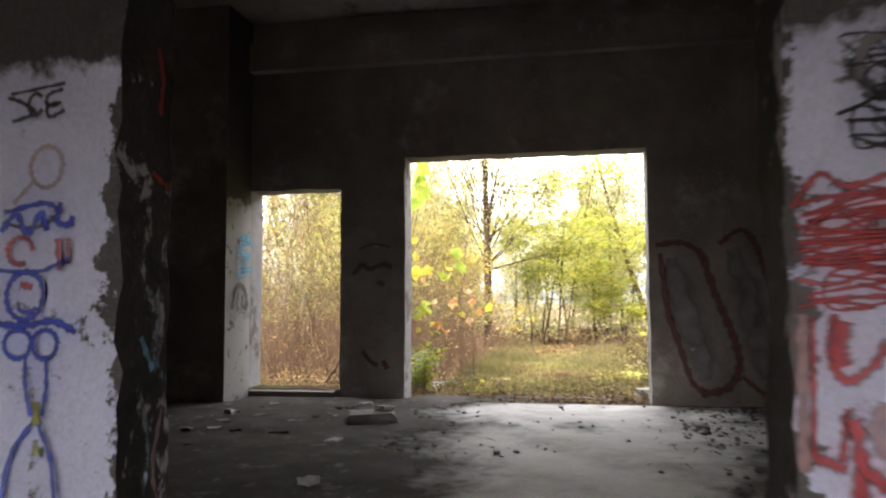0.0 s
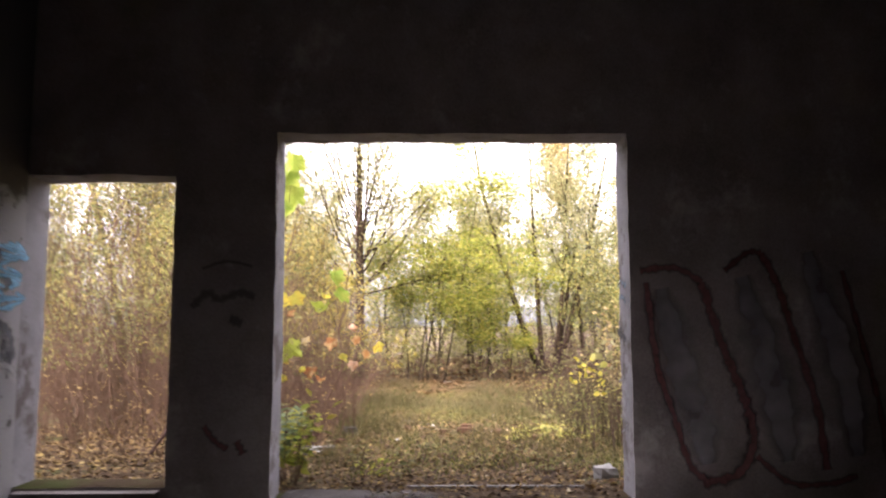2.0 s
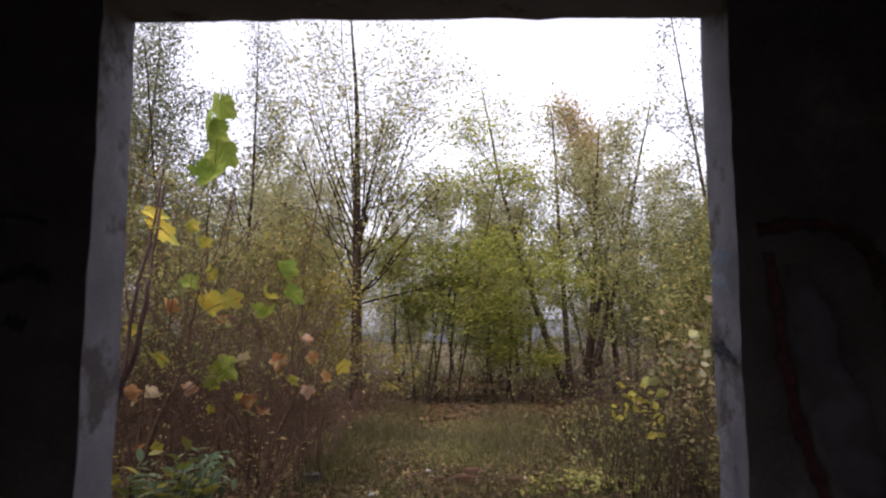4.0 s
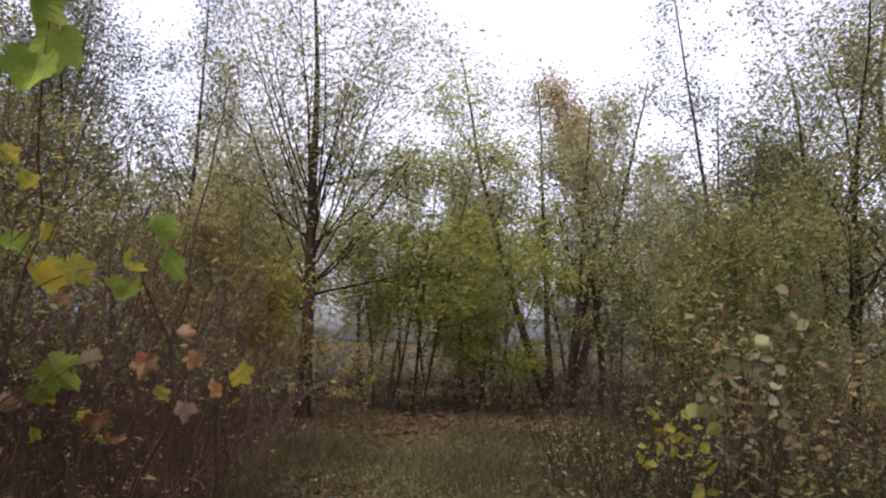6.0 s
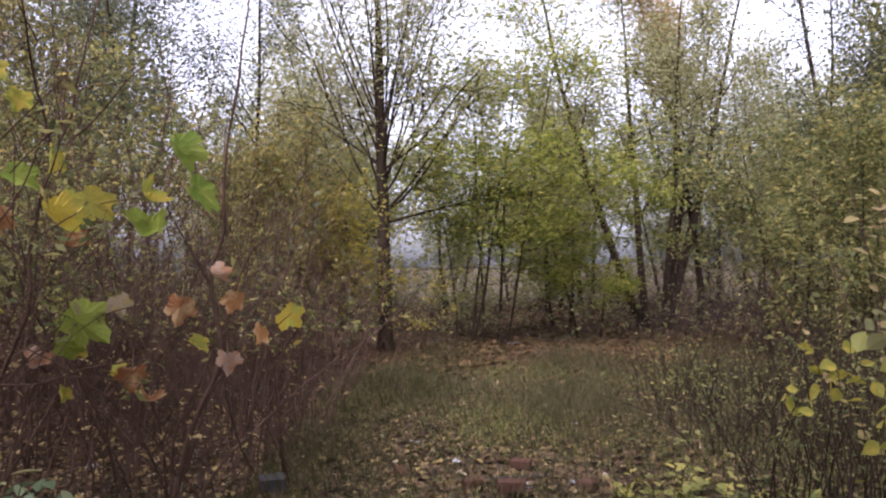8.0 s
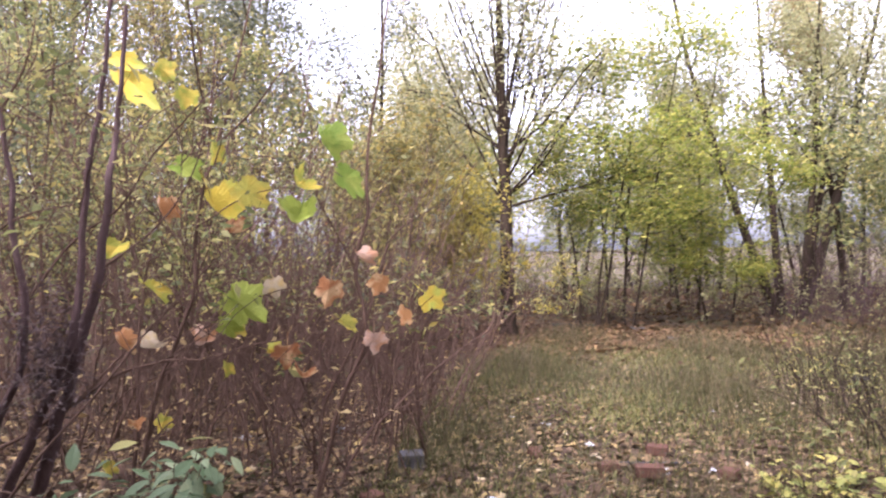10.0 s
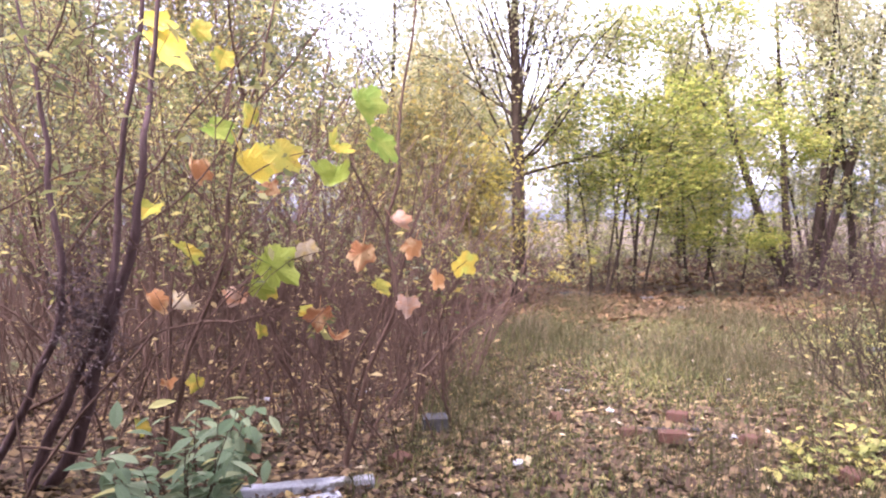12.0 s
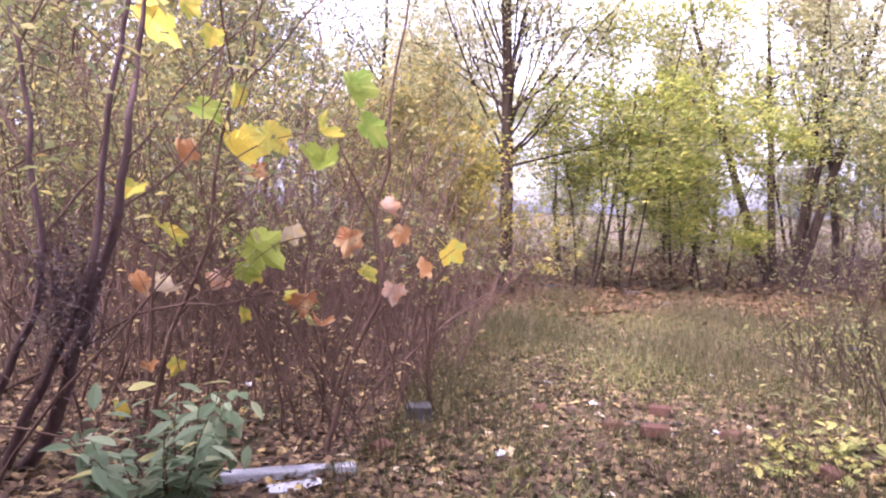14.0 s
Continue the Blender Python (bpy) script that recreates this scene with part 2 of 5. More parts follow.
SHRUB = foliage("bluish_green_leaf", [(0, (0.10, 0.15, 0.06)), (0.6, (0.17, 0.225, 0.105)), (0.9, (0.29, 0.34, 0.17)), (1, (0.4, 0.36, 0.1))], 0.35)
LITTER = foliage("fallen_leaves", [(0, (0.04, 0.025, 0.015)), (0.35, (0.09, 0.053, 0.028)), (0.65, (0.15, 0.093, 0.043)), (0.9, (0.25, 0.165, 0.062)), (0.97, (0.36, 0.26, 0.08)), (1, (0.4, 0.33, 0.22))], 0.15, 0.85)
RUSTY = foliage("rusty_fallen_leaves", [(0, (0.055, 0.028, 0.013)), (0.5, (0.12, 0.064, 0.026)), (1, (0.21, 0.125, 0.045))], 0.15, 0.9)
GRASS = foliage("grass_blade", [(0, (0.036, 0.041, 0.011)), (0.45, (0.064, 0.066, 0.018)), (0.72, (0.094, 0.077, 0.027)), (1, (0.14, 0.103, 0.044))], 0.3, 0.95)
M_GREEN = foliage("maple_green", [(0, (0.19, 0.3, 0.035)), (1, (0.36, 0.42, 0.05))], 0.5, turning=(0.3, 0.34, 0.05))
M_YELLOW = foliage("maple_yellow", [(0, (0.56, 0.38, 0.03)), (1, (0.72, 0.56, 0.04))], 0.5, turning=(0.4, 0.4, 0.05))
M_LIME = foliage("maple_yellow_green", [(0, (0.34, 0.36, 0.04)), (1, (0.46, 0.42, 0.06))], 0.5, turning=(0.52, 0.38, 0.04))
LOWLIME = foliage("yellow_green_weed_leaf", [(0, (0.16, 0.18, 0.04)), (0.6, (0.3, 0.29, 0.06)), (1, (0.42, 0.34, 0.07))], 0.4)
M_ORANGE = foliage("maple_orange", [(0, (0.3, 0.11, 0.035)), (1, (0.5, 0.24, 0.07))], 0.4, turning=(0.5, 0.32, 0.14))
M_CREAM = foliage("maple_cream", [(0, (0.56, 0.44, 0.24)), (1, (0.64, 0.52, 0.33))], 0.35, turning=(0.5, 0.36, 0.12))
M_PINK = foliage("maple_peach", [(0, (0.5, 0.32, 0.2)), (1, (0.56, 0.38, 0.26))], 0.35, turning=(0.4, 0.2, 0.09))
BRICK = surface("weathered_brick", [(0.3, (0.04, 0.021, 0.014)), (0.55, (0.08, 0.038, 0.024)), (0.75, (0.13, 0.075, 0.05))], 14, 120, 0.9, 0.6, 0.004, (0.05, 0.042, 0.03), 16, spot_edge=(0.54, 0.62), sheen=0.1)
DARKSTONE = surface("dark_concrete_block", [(0.3, (0.028, 0.026, 0.025)), (0.7, (0.07, 0.066, 0.063))], 8, 90, 0.95, 0.7, 0.006, sheen=0.08)
POST = surface("mossy_concrete_post", [(0.3, (0.12, 0.12, 0.115)), (0.55, (0.24, 0.24, 0.235)), (0.75, (0.33, 0.33, 0.33))], 9, 70, 0.9, 0.9, 0.01, (0.08, 0.07, 0.05), 6, spot_edge=(0.55, 0.6))
STONE = surface("grey_concrete_lump", [(0.3, (0.12, 0.115, 0.11)), (0.7, (0.3, 0.285, 0.27))], 8, 90, 0.9, 0.7, 0.006)
WHITEBOARD = surface("weathered_white_board", [(0.3, (0.2, 0.2, 0.2)), (0.6, (0.34, 0.34, 0.345))], 6, 80, 0.8, 0.3, 0.003, (0.12, 0.1, 0.08), 9, spot_edge=(0.56, 0.64))
PAPER = surface("white_litter", [(0.3, (0.24, 0.24, 0.236)), (0.7, (0.38, 0.38, 0.37))], 10, 80, 0.7, 0.2, 0.002)


def fading(m):
    """Lets a thin layer break up and end where its cover runs out."""
    n, l = m.node_tree.nodes, m.node_tree.links
    bsdf, cover, geo, t, add, edge = n["Principled BSDF"], *(n.new("ShaderNode" + k) for k in ("Attribute", "NewGeometry", "TexNoise", "Math", "MapRange"))
    cover.attribute_name = "cover"
    t.inputs["Scale"].default_value, t.inputs["Detail"].default_value, t.inputs["Roughness"].default_value = 6, 10, 0.7
    l.new(geo.outputs["Position"], t.inputs["Vector"])
    l.new(cover.outputs["Fac"], add.inputs[0])
    l.new(t.outputs[0], add.inputs[1])
    edge.inputs[1].default_value, edge.inputs[2].default_value = 0.7, 1.25
    l.new(add.outputs[0], edge.inputs[0])
    clear, mx = n.new("ShaderNodeBsdfTransparent"), n.new("ShaderNodeMixShader")
    l.new(edge.outputs[0], mx.inputs[0])
    l.new(clear.outputs[0], mx.inputs[1])
    l.new(bsdf.outputs[0], mx.inputs[2])
    l.new(mx.outputs[0], n["Material Output"].inputs["Surface"])


fading(DIRT)
SPRAY_BLUE = spray("blue_spray_paint", (0.03, 0.05, 0.42))
SPRAY_RED = spray("red_spray_paint", (0.4, 0.03, 0.04), 0.72)
SPRAY_BLACK = spray("black_spray_paint", (0.03, 0.03, 0.04))
SPRAY_SOFT = spray("faint_black_spray_paint", (0.04, 0.038, 0.04), 0.5)
SPRAY_CYAN = spray("pale_blue_spray_paint", (0.12, 0.32, 0.48))
SPRAY_FAINT = spray("faint_blue_spray_paint", (0.22, 0.3, 0.38), 0.5)
SPRAY_GREY = spray("grey_spray_paint", (0.32, 0.3, 0.31), 0.55, 5)
SPRAY_PINK = spray("faded_pink_spray_paint", (0.42, 0.26, 0.27), 0.55)
SPRAY_MAROON = spray("faded_maroon_spray_paint", (0.2, 0.07, 0.065), 0.8)
HAZEL = foliage("far_pale_leaf", [(0, (0.22, 0.22, 0.10)), (0.5, (0.34, 0.33, 0.14)), (1, (0.48, 0.42, 0.18))], 0.68)
SPRAY_OLIVE = spray("olive_spray_paint", (0.28, 0.3, 0.06))


# ---------------------------------------------------------------- mesh helpers
class Geo:
    """Collects quads."""

    def __init__(self):
        self.v, self.f, self.n = [], [], 0

    def add(self, v, f):
        self.v.append(np.asarray(v, float).reshape(-1, 3))
        self.f.append(np.asarray(f, int).reshape(-1, 4) + self.n)
        self.n += len(self.v[-1])

    def mesh(self, name, material, smooth=False):
        v, f = np.concatenate(self.v), np.concatenate(self.f)
        me = bpy.data.meshes.new(name)
        me.vertices.add(len(v))
        me.vertices.foreach_set("co", v.astype(np.float32).ravel())
        me.loops.add(f.size)
        me.loops.foreach_set("vertex_index", f.astype(np.int32).ravel())
        me.polygons.add(len(f))
        me.polygons.foreach_set("loop_start", np.arange(0, f.size, 4, dtype=np.int32))
        if smooth:
            me.polygons.foreach_set("use_smooth", np.ones(len(f), dtype=bool))
        me.materials.append(material)
        me.update(calc_edges=True)
        me.validate()
        return me


def thing(name, x, y, z, label, category, group="", kind=""):
    ob = new(name)
    ob.empty_display_size = 0.2
    ob.matrix_world = pose(x, y, z)
    return tagged(ob, label, category, group, kind)


def attach(name, me, parent, label=""):
    """One mesh, given in the parent's own axes, as a part of it."""
    ob = new(name, me)
    ob.parent = parent
    return tagged(ob, label) if label else ob


def bm_mesh(name, bm, material):
    me = bpy.data.meshes.new(name)
    bm.to_mesh(me)
    bm.free()
    me.materials.append(material)
    return me


def frame_of(d):
    d = d / (np.linalg.norm(d) + 1e-9)
    a = np.array((0.0, 0, 1)) if abs(d[2]) < 0.9 else np.array((1.0, 0, 0))
    u = np.cross(d, a)
    u /= np.linalg.norm(u)
    return u, np.cross(d, u)


def tube(geo, pts, r0, r1, sides=5):
    """A tapered limb along the points."""
    pts = np.asarray(pts, float)
    k = len(pts)
    u, w = frame_of(pts[-1] - pts[0])
    ang = np.linspace(0, 2 * np.pi, sides, endpoint=False)
    ring = np.cos(ang)[:, None] * u + np.sin(ang)[:, None] * w
    rad = np.linspace(r0, r1, k)
    v = pts[:, None, :] + ring[None] * rad[:, None, None]
    i, j = np.meshgrid(np.arange(k - 1), np.arange(sides), indexing="ij")
    jn = (j + 1) % sides
    geo.add(v.reshape(-1, 3), np.stack([i * sides + j, i * sides + jn, (i + 1) * sides + jn, (i + 1) * sides + j], -1))


def leaves(geo, rng, centre, size, flat=0.5, slim=0.5, spread=0.35):
    """Folded, pointed leaf blades, one at each centre."""
    centre = np.asarray(centre, float).reshape(-1, 3)
    n = len(centre)
    if not n:
        return
    d = rng.normal(size=(n, 3))
    d[:, 2] *= 1 - flat
    d /= np.linalg.norm(d, axis=1)[:, None] + 1e-9
    up = rng.normal(size=(n, 3)) * (1.1 - flat) + np.array((0, 0, 0.9))
    side = np.cross(d, up)
    side /= np.linalg.norm(side, axis=1)[:, None] + 1e-9
    nor = np.cross(side, d)
    s = size * (1 + spread * rng.normal(size=n)).clip(0.4, 2)[:, None]
    v = np.stack([centre - d * s * 0.5, centre + side * s * slim * 0.5 + nor * s * 0.12, centre + d * s * 0.5, centre - side * s * slim * 0.5 + nor * s * 0.12], 1)
    geo.add(v.reshape(-1, 3), np.arange(4 * n).reshape(-1, 4))


def bend(rng, start, direction, length, k, lift=0.0, wob=0.08):
    """A wavering limb from start; lift turns it up (or down) on its way."""
    p, d, out = np.array(start, float), np.array(direction, float), []
    d /= np.linalg.norm(d)
    out.append(p.copy())
    for _ in range(k - 1):
        d = d + rng.normal(size=3) * wob + np.array((0, 0, lift / k))
        d /= np.linalg.norm(d)
        p = p + d * length / (k - 1)
        out.append(p.copy())
    return np.array(out)


def along(pts, t):
    f = t * (len(pts) - 1)
    i = min(int(f), len(pts) - 2)
    return pts[i] + (pts[i + 1] - pts[i]) * (f - i)


def tree(name, x, y, z, label, category, seed, height, radius, stems=((0, 0),), fork=0.3, limbs=10, rise=50, reach=0.32, leaf_n=4000, leaf_size=0.09, leaf=OLIVE, bark=BARK,
         lift=0.6, scatter=0.14, crown_from=0.2, group="", slim=0.5, wob=0.05, vase=0, steep=(60, 76), flat=0.45, long=(), slender=0.42, even=1.2):
    """A tree: trunks, limbs that part into branches and twigs, and a crown of single leaves."""
    rng = np.random.default_rng(seed)
    t = thing(name, x, y, z, label, category, group)
    wood, spots = Geo(), []
    for sx, sy in stems:
        g = Geo()
        off = np.array((sx, sy, 0)) * (0.22 / max(0.3, math.hypot(sx, sy))) if len(stems) > 1 else np.zeros(3)
        h = height * (1 if len(stems) == 1 else rng.uniform(0.75, 1.05))
        trunk = bend(rng, off + np.array((0, 0, -0.08)), (sx / height, sy / height, 1), h, 12, 0.15, wob)
        r = radius * (1 if len(stems) == 1 else rng.uniform(0.6, 1.0))
        tube(g, trunk, r, r * 0.12, 9)
        flare = bend(rng, off + np.array((0, 0, -0.1)), (sx / height, sy / height, 1), 0.35, 3, 0, 0)
        tube(g, flare, r * 1.5, r * 0.95, 9)
        attach("trunk", g.mesh("trunk", bark, True), t)
        for i in range(limbs + vase + len(long)):
            a = fork + (0.95 - fork) * (i + rng.uniform(0, 0.9)) / limbs
            az, el = rng.uniform(0, 2 * np.pi), radians(rise + rng.normal() * 9)
            if i >= limbs:
                a, az, el = rng.uniform(0.24, 0.45), 2 * np.pi * (i + rng.uniform(-0.3, 0.3)) / max(1, vase), radians(rng.uniform(*steep))
            d = np.array((math.cos(az) * math.cos(el), math.sin(az) * math.cos(el), math.sin(el)))
            length = height * reach * (1.15 - 0.75 * a) * rng.uniform(0.7, 1.25)
            if i >= limbs:
                length = height * rng.uniform(0.34, 0.5)
            limb = bend(rng, along(trunk, a), d, length, 7, lift if i < limbs else 0.25, 0.09 if i < limbs else 0.04)
            if i >= limbs + vase:
                a, az, el, length = long[i - limbs - vase]
                az, el = radians(az), radians(el)
                limb = bend(rng, along(trunk, a), (math.cos(az) * math.cos(el), math.sin(az) * math.cos(el), math.sin(el)), length, 8, 0.3, 0.06)
            lr = max(0.006, r * (1 - a) * slender)
            tube(wood, limb, lr, lr * 0.25, 5)
            for _ in range(6):
                b = rng.uniform(0.25, 1)
                sd = (limb[-1] - limb[0]) / length + rng.normal(size=3) * 0.55
                sub = bend(rng, along(limb, b), sd, length * rng.uniform(0.25, 0.5), 5, lift * 0.3, 0.14)
                tube(wood, sub, max(0.004, lr * 0.4), 0.002, 4)
                spots.append((sub, length))
                for _ in range(2):
                    tw = bend(rng, along(sub, rng.uniform(0.3, 1)), (sub[-1] - sub[0]) / length + rng.normal(size=3) * 0.4, length * 0.16, 3, 0, 0.15)
                    tube(wood, tw, 0.004, 0.0015, 3)
                    spots.append((tw, length))
    tagged(attach("branchwork", wood.mesh("branchwork", bark, True), t), kind="stuff")
    if leaf_n:
        crown = Geo()
        weight = np.array([q[1] for q in spots]) ** even
        pick = rng.choice(len(spots), leaf_n, p=weight / weight.sum())
        c = np.array([along(spots[i][0], u) for i, u in zip(pick, rng.uniform(0.1, 1, leaf_n))])
        c += rng.normal(size=c.shape) * scatter * np.array((1, 1, 1 - 0.7 * (flat > 0.6)))
        c = c[c[:, 2] > height * crown_from]
        leaves(crown, rng, c, leaf_size, flat, slim)
        attach("crown", crown.mesh("crown", leaf), t)
    return t


# ---------------------------------------------------------------- ground and building
GATE = (-1.5, 1.5, 0.0, 3.09)
SIDE_DOOR = (-3.6, -2.36, 0.13, 2.72)
THICK = 0.36


def ground_z(x, y):
    """The soil lies level with the threshold and falls away from the wall."""
    t = np.clip((np.asarray(y, float) - 0.4) / 3.0, 0, 1)
    fall = -0.03 - 0.2 * t * t * (3 - 2 * t)
    bumps = 0.025 * np.sin(1.7 * x + 0.6 * y) * np.cos(1.3 * y - 0.4 * x) + 0.012 * np.sin(5.1 * x + 1.0) * np.sin(4.3 * y)
    return fall + bumps * np.clip((np.asarray(y, float) - 0.3) / 1.5, 0, 1)


def make_ground():
    xs = np.unique(np.concatenate([np.linspace(-400, -20, 14), np.linspace(-20, 20, 200), np.linspace(20, 400, 14)]))
    ys = np.unique(np.concatenate([np.linspace(-400, -14, 12), np.linspace(-14, 0.3, 20), np.linspace(0.3, 18, 150), np.linspace(18, 400, 24)]))
    gx, gy = np.meshgrid(xs, ys, indexing="ij")
    gz = np.where(gy < 0.3, -0.26, ground_z(gx, gy))
    g = Geo()
    i, j = np.meshgrid(np.arange(len(xs) - 1), np.arange(len(ys) - 1), indexing="ij")
    n = len(ys)
    g.add(np.stack([gx, gy, gz], -1), np.stack([i * n + j, (i + 1) * n + j, (i + 1) * n + j + 1, i * n + j + 1], -1))
    tagged(new("ground", g.mesh("ground", EARTH, True)), "brown forest soil with moss and leaf mould", "ground", kind="structure")


def wall(name, along_x, u0, u1, z0, z1, v0, v1, holes, step, material, reveal, label, front=None, rough=0.012, worn=0.010):
    """A thick wall on a fine grid, with openings through it and worn edges."""
    def lines(a, b, marks):
        marks = sorted({a, b, *(m for m in marks if a < m < b)})
        out = []
        for p, q in zip(marks, marks[1:]):
            out += list(np.linspace(p, q, max(1, round((q - p) / step)), endpoint=False))
        return np.array(out + [b])

    us = lines(u0, u1, [h for o in holes for h in o[:2]])
    zs = lines(z0, z1, [h for o in holes for h in o[2:]])

    def solid(i, j):
        if not (0 <= i < len(us) - 1 and 0 <= j < len(zs) - 1):
            return False
        cu, cz = (us[i] + us[i + 1]) / 2, (zs[j] + zs[j + 1]) / 2
        return not any(a < cu < b and c < cz < d for a, b, c, d in holes)

    bm, made = bmesh.new(), {}

    def vert(i, j, k):
        if (i, j, k) not in made:
            u, z, v = us[i], zs[j], (v0, v1)[k]
            p = Vector((u, v, z)) if along_x else Vector((v, u, z))
            edge = any(a - 1e-6 <= u <= b + 1e-6 and c - 1e-6 <= z <= d + 1e-6 for a, b, c, d in holes)
            inner = u0 < u < u1 and z0 < z < z1
            if inner:
                w = noise.noise_vector(p * 1.3) * rough + noise.noise_vector(p * 9) * (worn if edge else 0.003)
                p = p + w
            made[i, j, k] = bm.verts.new(p)
        return made[i, j, k]

    for i in range(len(us) - 1):
        for j in range(len(zs) - 1):
            if not solid(i, j):
                continue
            for k in (0, 1):
                q = [vert(i, j, k), vert(i + 1, j, k), vert(i + 1, j + 1, k), vert(i, j + 1, k)]
                f = bm.faces.new(q)
                f.material_index = 2 if (k == 0 and front) else 0
            for di, dj, a, b in ((-1, 0, (i, j), (i, j + 1)), (1, 0, (i + 1, j), (i + 1, j + 1)), (0, -1, (i, j), (i + 1, j)), (0, 1, (i, j + 1), (i + 1, j + 1))):
                if not solid(i + di, j + dj):
                    f = bm.faces.new([vert(*a, 0), vert(*b, 0), vert(*b, 1), vert(*a, 1)])
                    f.material_index = 3 if dj == 1 and zs[j + 1] < 0.5 else 1
    bmesh.ops.recalc_face_normals(bm, faces=bm.faces)
    me = bm_mesh(name, bm, material)
    me.materials.append(reveal)
    me.materials.append(front or material)
    me.materials.append(EARTH)
    return tagged(new(name, me), label, "wall", kind="structure")


def slab(name, x0, x1, y0, y1, z0, z1, material, label, category, step=0.25, rough=0.01):
    """A cast slab or beam with an uneven face."""
    g = Geo()
    xs, ys = np.linspace(x0, x1, max(2, round((x1 - x0) / step))), np.linspace(y0, y1, max(2, round((y1 - y0) / step)))
    bm = bmesh.new()
    rows = {}
    for k, z in ((0, z0), (1, z1)):
        for i, x in enumerate(xs):
            for j, y in enumerate(ys):
                inner = 0 < i < len(xs) - 1 and 0 < j < len(ys) - 1
                rows[i, j, k] = bm.verts.new((x, y, z + (noise.noise(Vector((x * 2, y * 2, k))) * rough if inner else 0)))
    for i in range(len(xs) - 1):
        for j in range(len(ys) - 1):
            for k in (0, 1):
                bm.faces.new([rows[i, j, k], rows[i + 1, j, k], rows[i + 1, j + 1, k], rows[i, j + 1, k]])
    for i in range(len(xs) - 1):
        for j in (0, len(ys) - 1):
            bm.faces.new([rows[i, j, 0], rows[i + 1, j, 0], rows[i + 1, j, 1], rows[i, j, 1]])
    for j in range(len(ys) - 1):
        for i in (0, len(xs) - 1):
            bm.faces.new([rows[i, j, 0], rows[i, j + 1, 0], rows[i, j + 1, 1], rows[i, j, 1]])
    bmesh.ops.recalc_face_normals(bm, faces=bm.faces)
    return tagged(new(name, bm_mesh(name, bm, material)), label, category, kind="structure")


make_ground()
slab("floor", -7, 5, -13, -0.004, -0.25, 0.0, SLAB, "dusty cracked concrete floor strewn with debris", "floor", 0.15, 0.012)
slab("ceiling", -7.3, 5.3, -13.4, THICK, 5.0, 5.25, CEIL, "sooty dark concrete ceiling", "ceiling", 0.5, 0.02)
FACADE = wall("wall_north", True, -7, 5, -0.28, 5.0, 0.0, THICK, (GATE, SIDE_DOOR), 0.14, BRICKWORK, JAMB, "sooty concrete wall with a wide gateway and narrow doorway", SOOT)
wall("wall_return", True, -7, -3.6, 0.0, 5.0, -0.69, -0.003, (), 0.2, SOOT, PIERWASH, "thick concrete pier beside the narrow doorway, graffiti on its end")
wall("wall_cross", True, -7, 5, 0.0, 5.0, -6.75, -6.43, ((-0.91, 1.28, 0.0, 2.55),), 0.11, SOOT, BLACKENED, "white painted partition wall with a burnt wide doorway", WHITEWASH, 0.02, 0.035)
wall("wall_west", False, -13.4, THICK, -0.28, 5.0, -7.35, -7.003, (), 0.4, SOOT, SOOT, "dark sooty concrete side wall")
wall("wall_east", False, -13.4, THICK, -0.28, 5.0, 5.003, 5.35, (), 0.4, SOOT, SOOT, "dark sooty concrete side wall")
wall("wall_south", True, -7, 5, -0.28, 5.0, -13.36, -13.004, ((-1.1, 1.3, 0.9, 2.5),), 0.3, JAMB, JAMB, "grey rear wall with a wide open window hole")
slab("ledge_beam", -3.58, 4.99, -0.16, -0.006, 4.3, 4.68, SOOT, "projecting concrete beam under the ceiling", "beam", 0.07, 0.0)
slab("door_sill", -3.55, -2.4, -0.12, -0.006, 0.0, 0.11, SOOT, "low crumbling concrete door sill", "sill", 0.06, 0.0)


# ---------------------------------------------------------------- graffiti
def ribbon(geo, pts, width, put):
    """A sprayed line: a smooth band through the points, laid on a wall."""
    p = np.array(pts, float)
    ext = np.vstack([2 * p[0] - p[1], p, 2 * p[-1] - p[-2]])
    out = []
    for i in range(1, len(ext) - 2):
        for t in np.linspace(0, 1, 7, endpoint=False):
            a, b, c, d = ext[i - 1], ext[i], ext[i + 1], ext[i + 2]
            out.append(0.5 * (2 * b + (c - a) * t + (2 * a - 5 * b + 4 * c - d) * t * t + (3 * b - a - 3 * c + d) * t ** 3))
    out = np.array(out + [p[-1]])
    tan = np.gradient(out, axis=0)
    tan /= np.linalg.norm(tan, axis=1)[:, None] + 1e-9
    nor = np.stack([-tan[:, 1], tan[:, 0]], 1)
    w = width * 0.5 * (1 + (0.25 if width < 0.1 else 0.04) * np.sin(np.arange(len(out)) * 1.9 + len(out)))[:, None]
    if width >= 0.1:
        w = w * np.sqrt(np.sin(np.pi * np.linspace(0.04, 0.96, len(out))))[:, None]
    w = w * (1.55 if width < 0.1 else 1.25)
    v = np.array([put(*q, 8e-5 * i) for i, row in enumerate(zip(out + nor * w, out, out - nor * w)) for q in row])
    k = np.arange(len(out) - 1) * 3
    geo.add(v, np.vstack([np.stack([k, k + 1, k + 4, k + 3], -1), np.stack([k + 1, k + 2, k + 5, k + 4], -1)]))


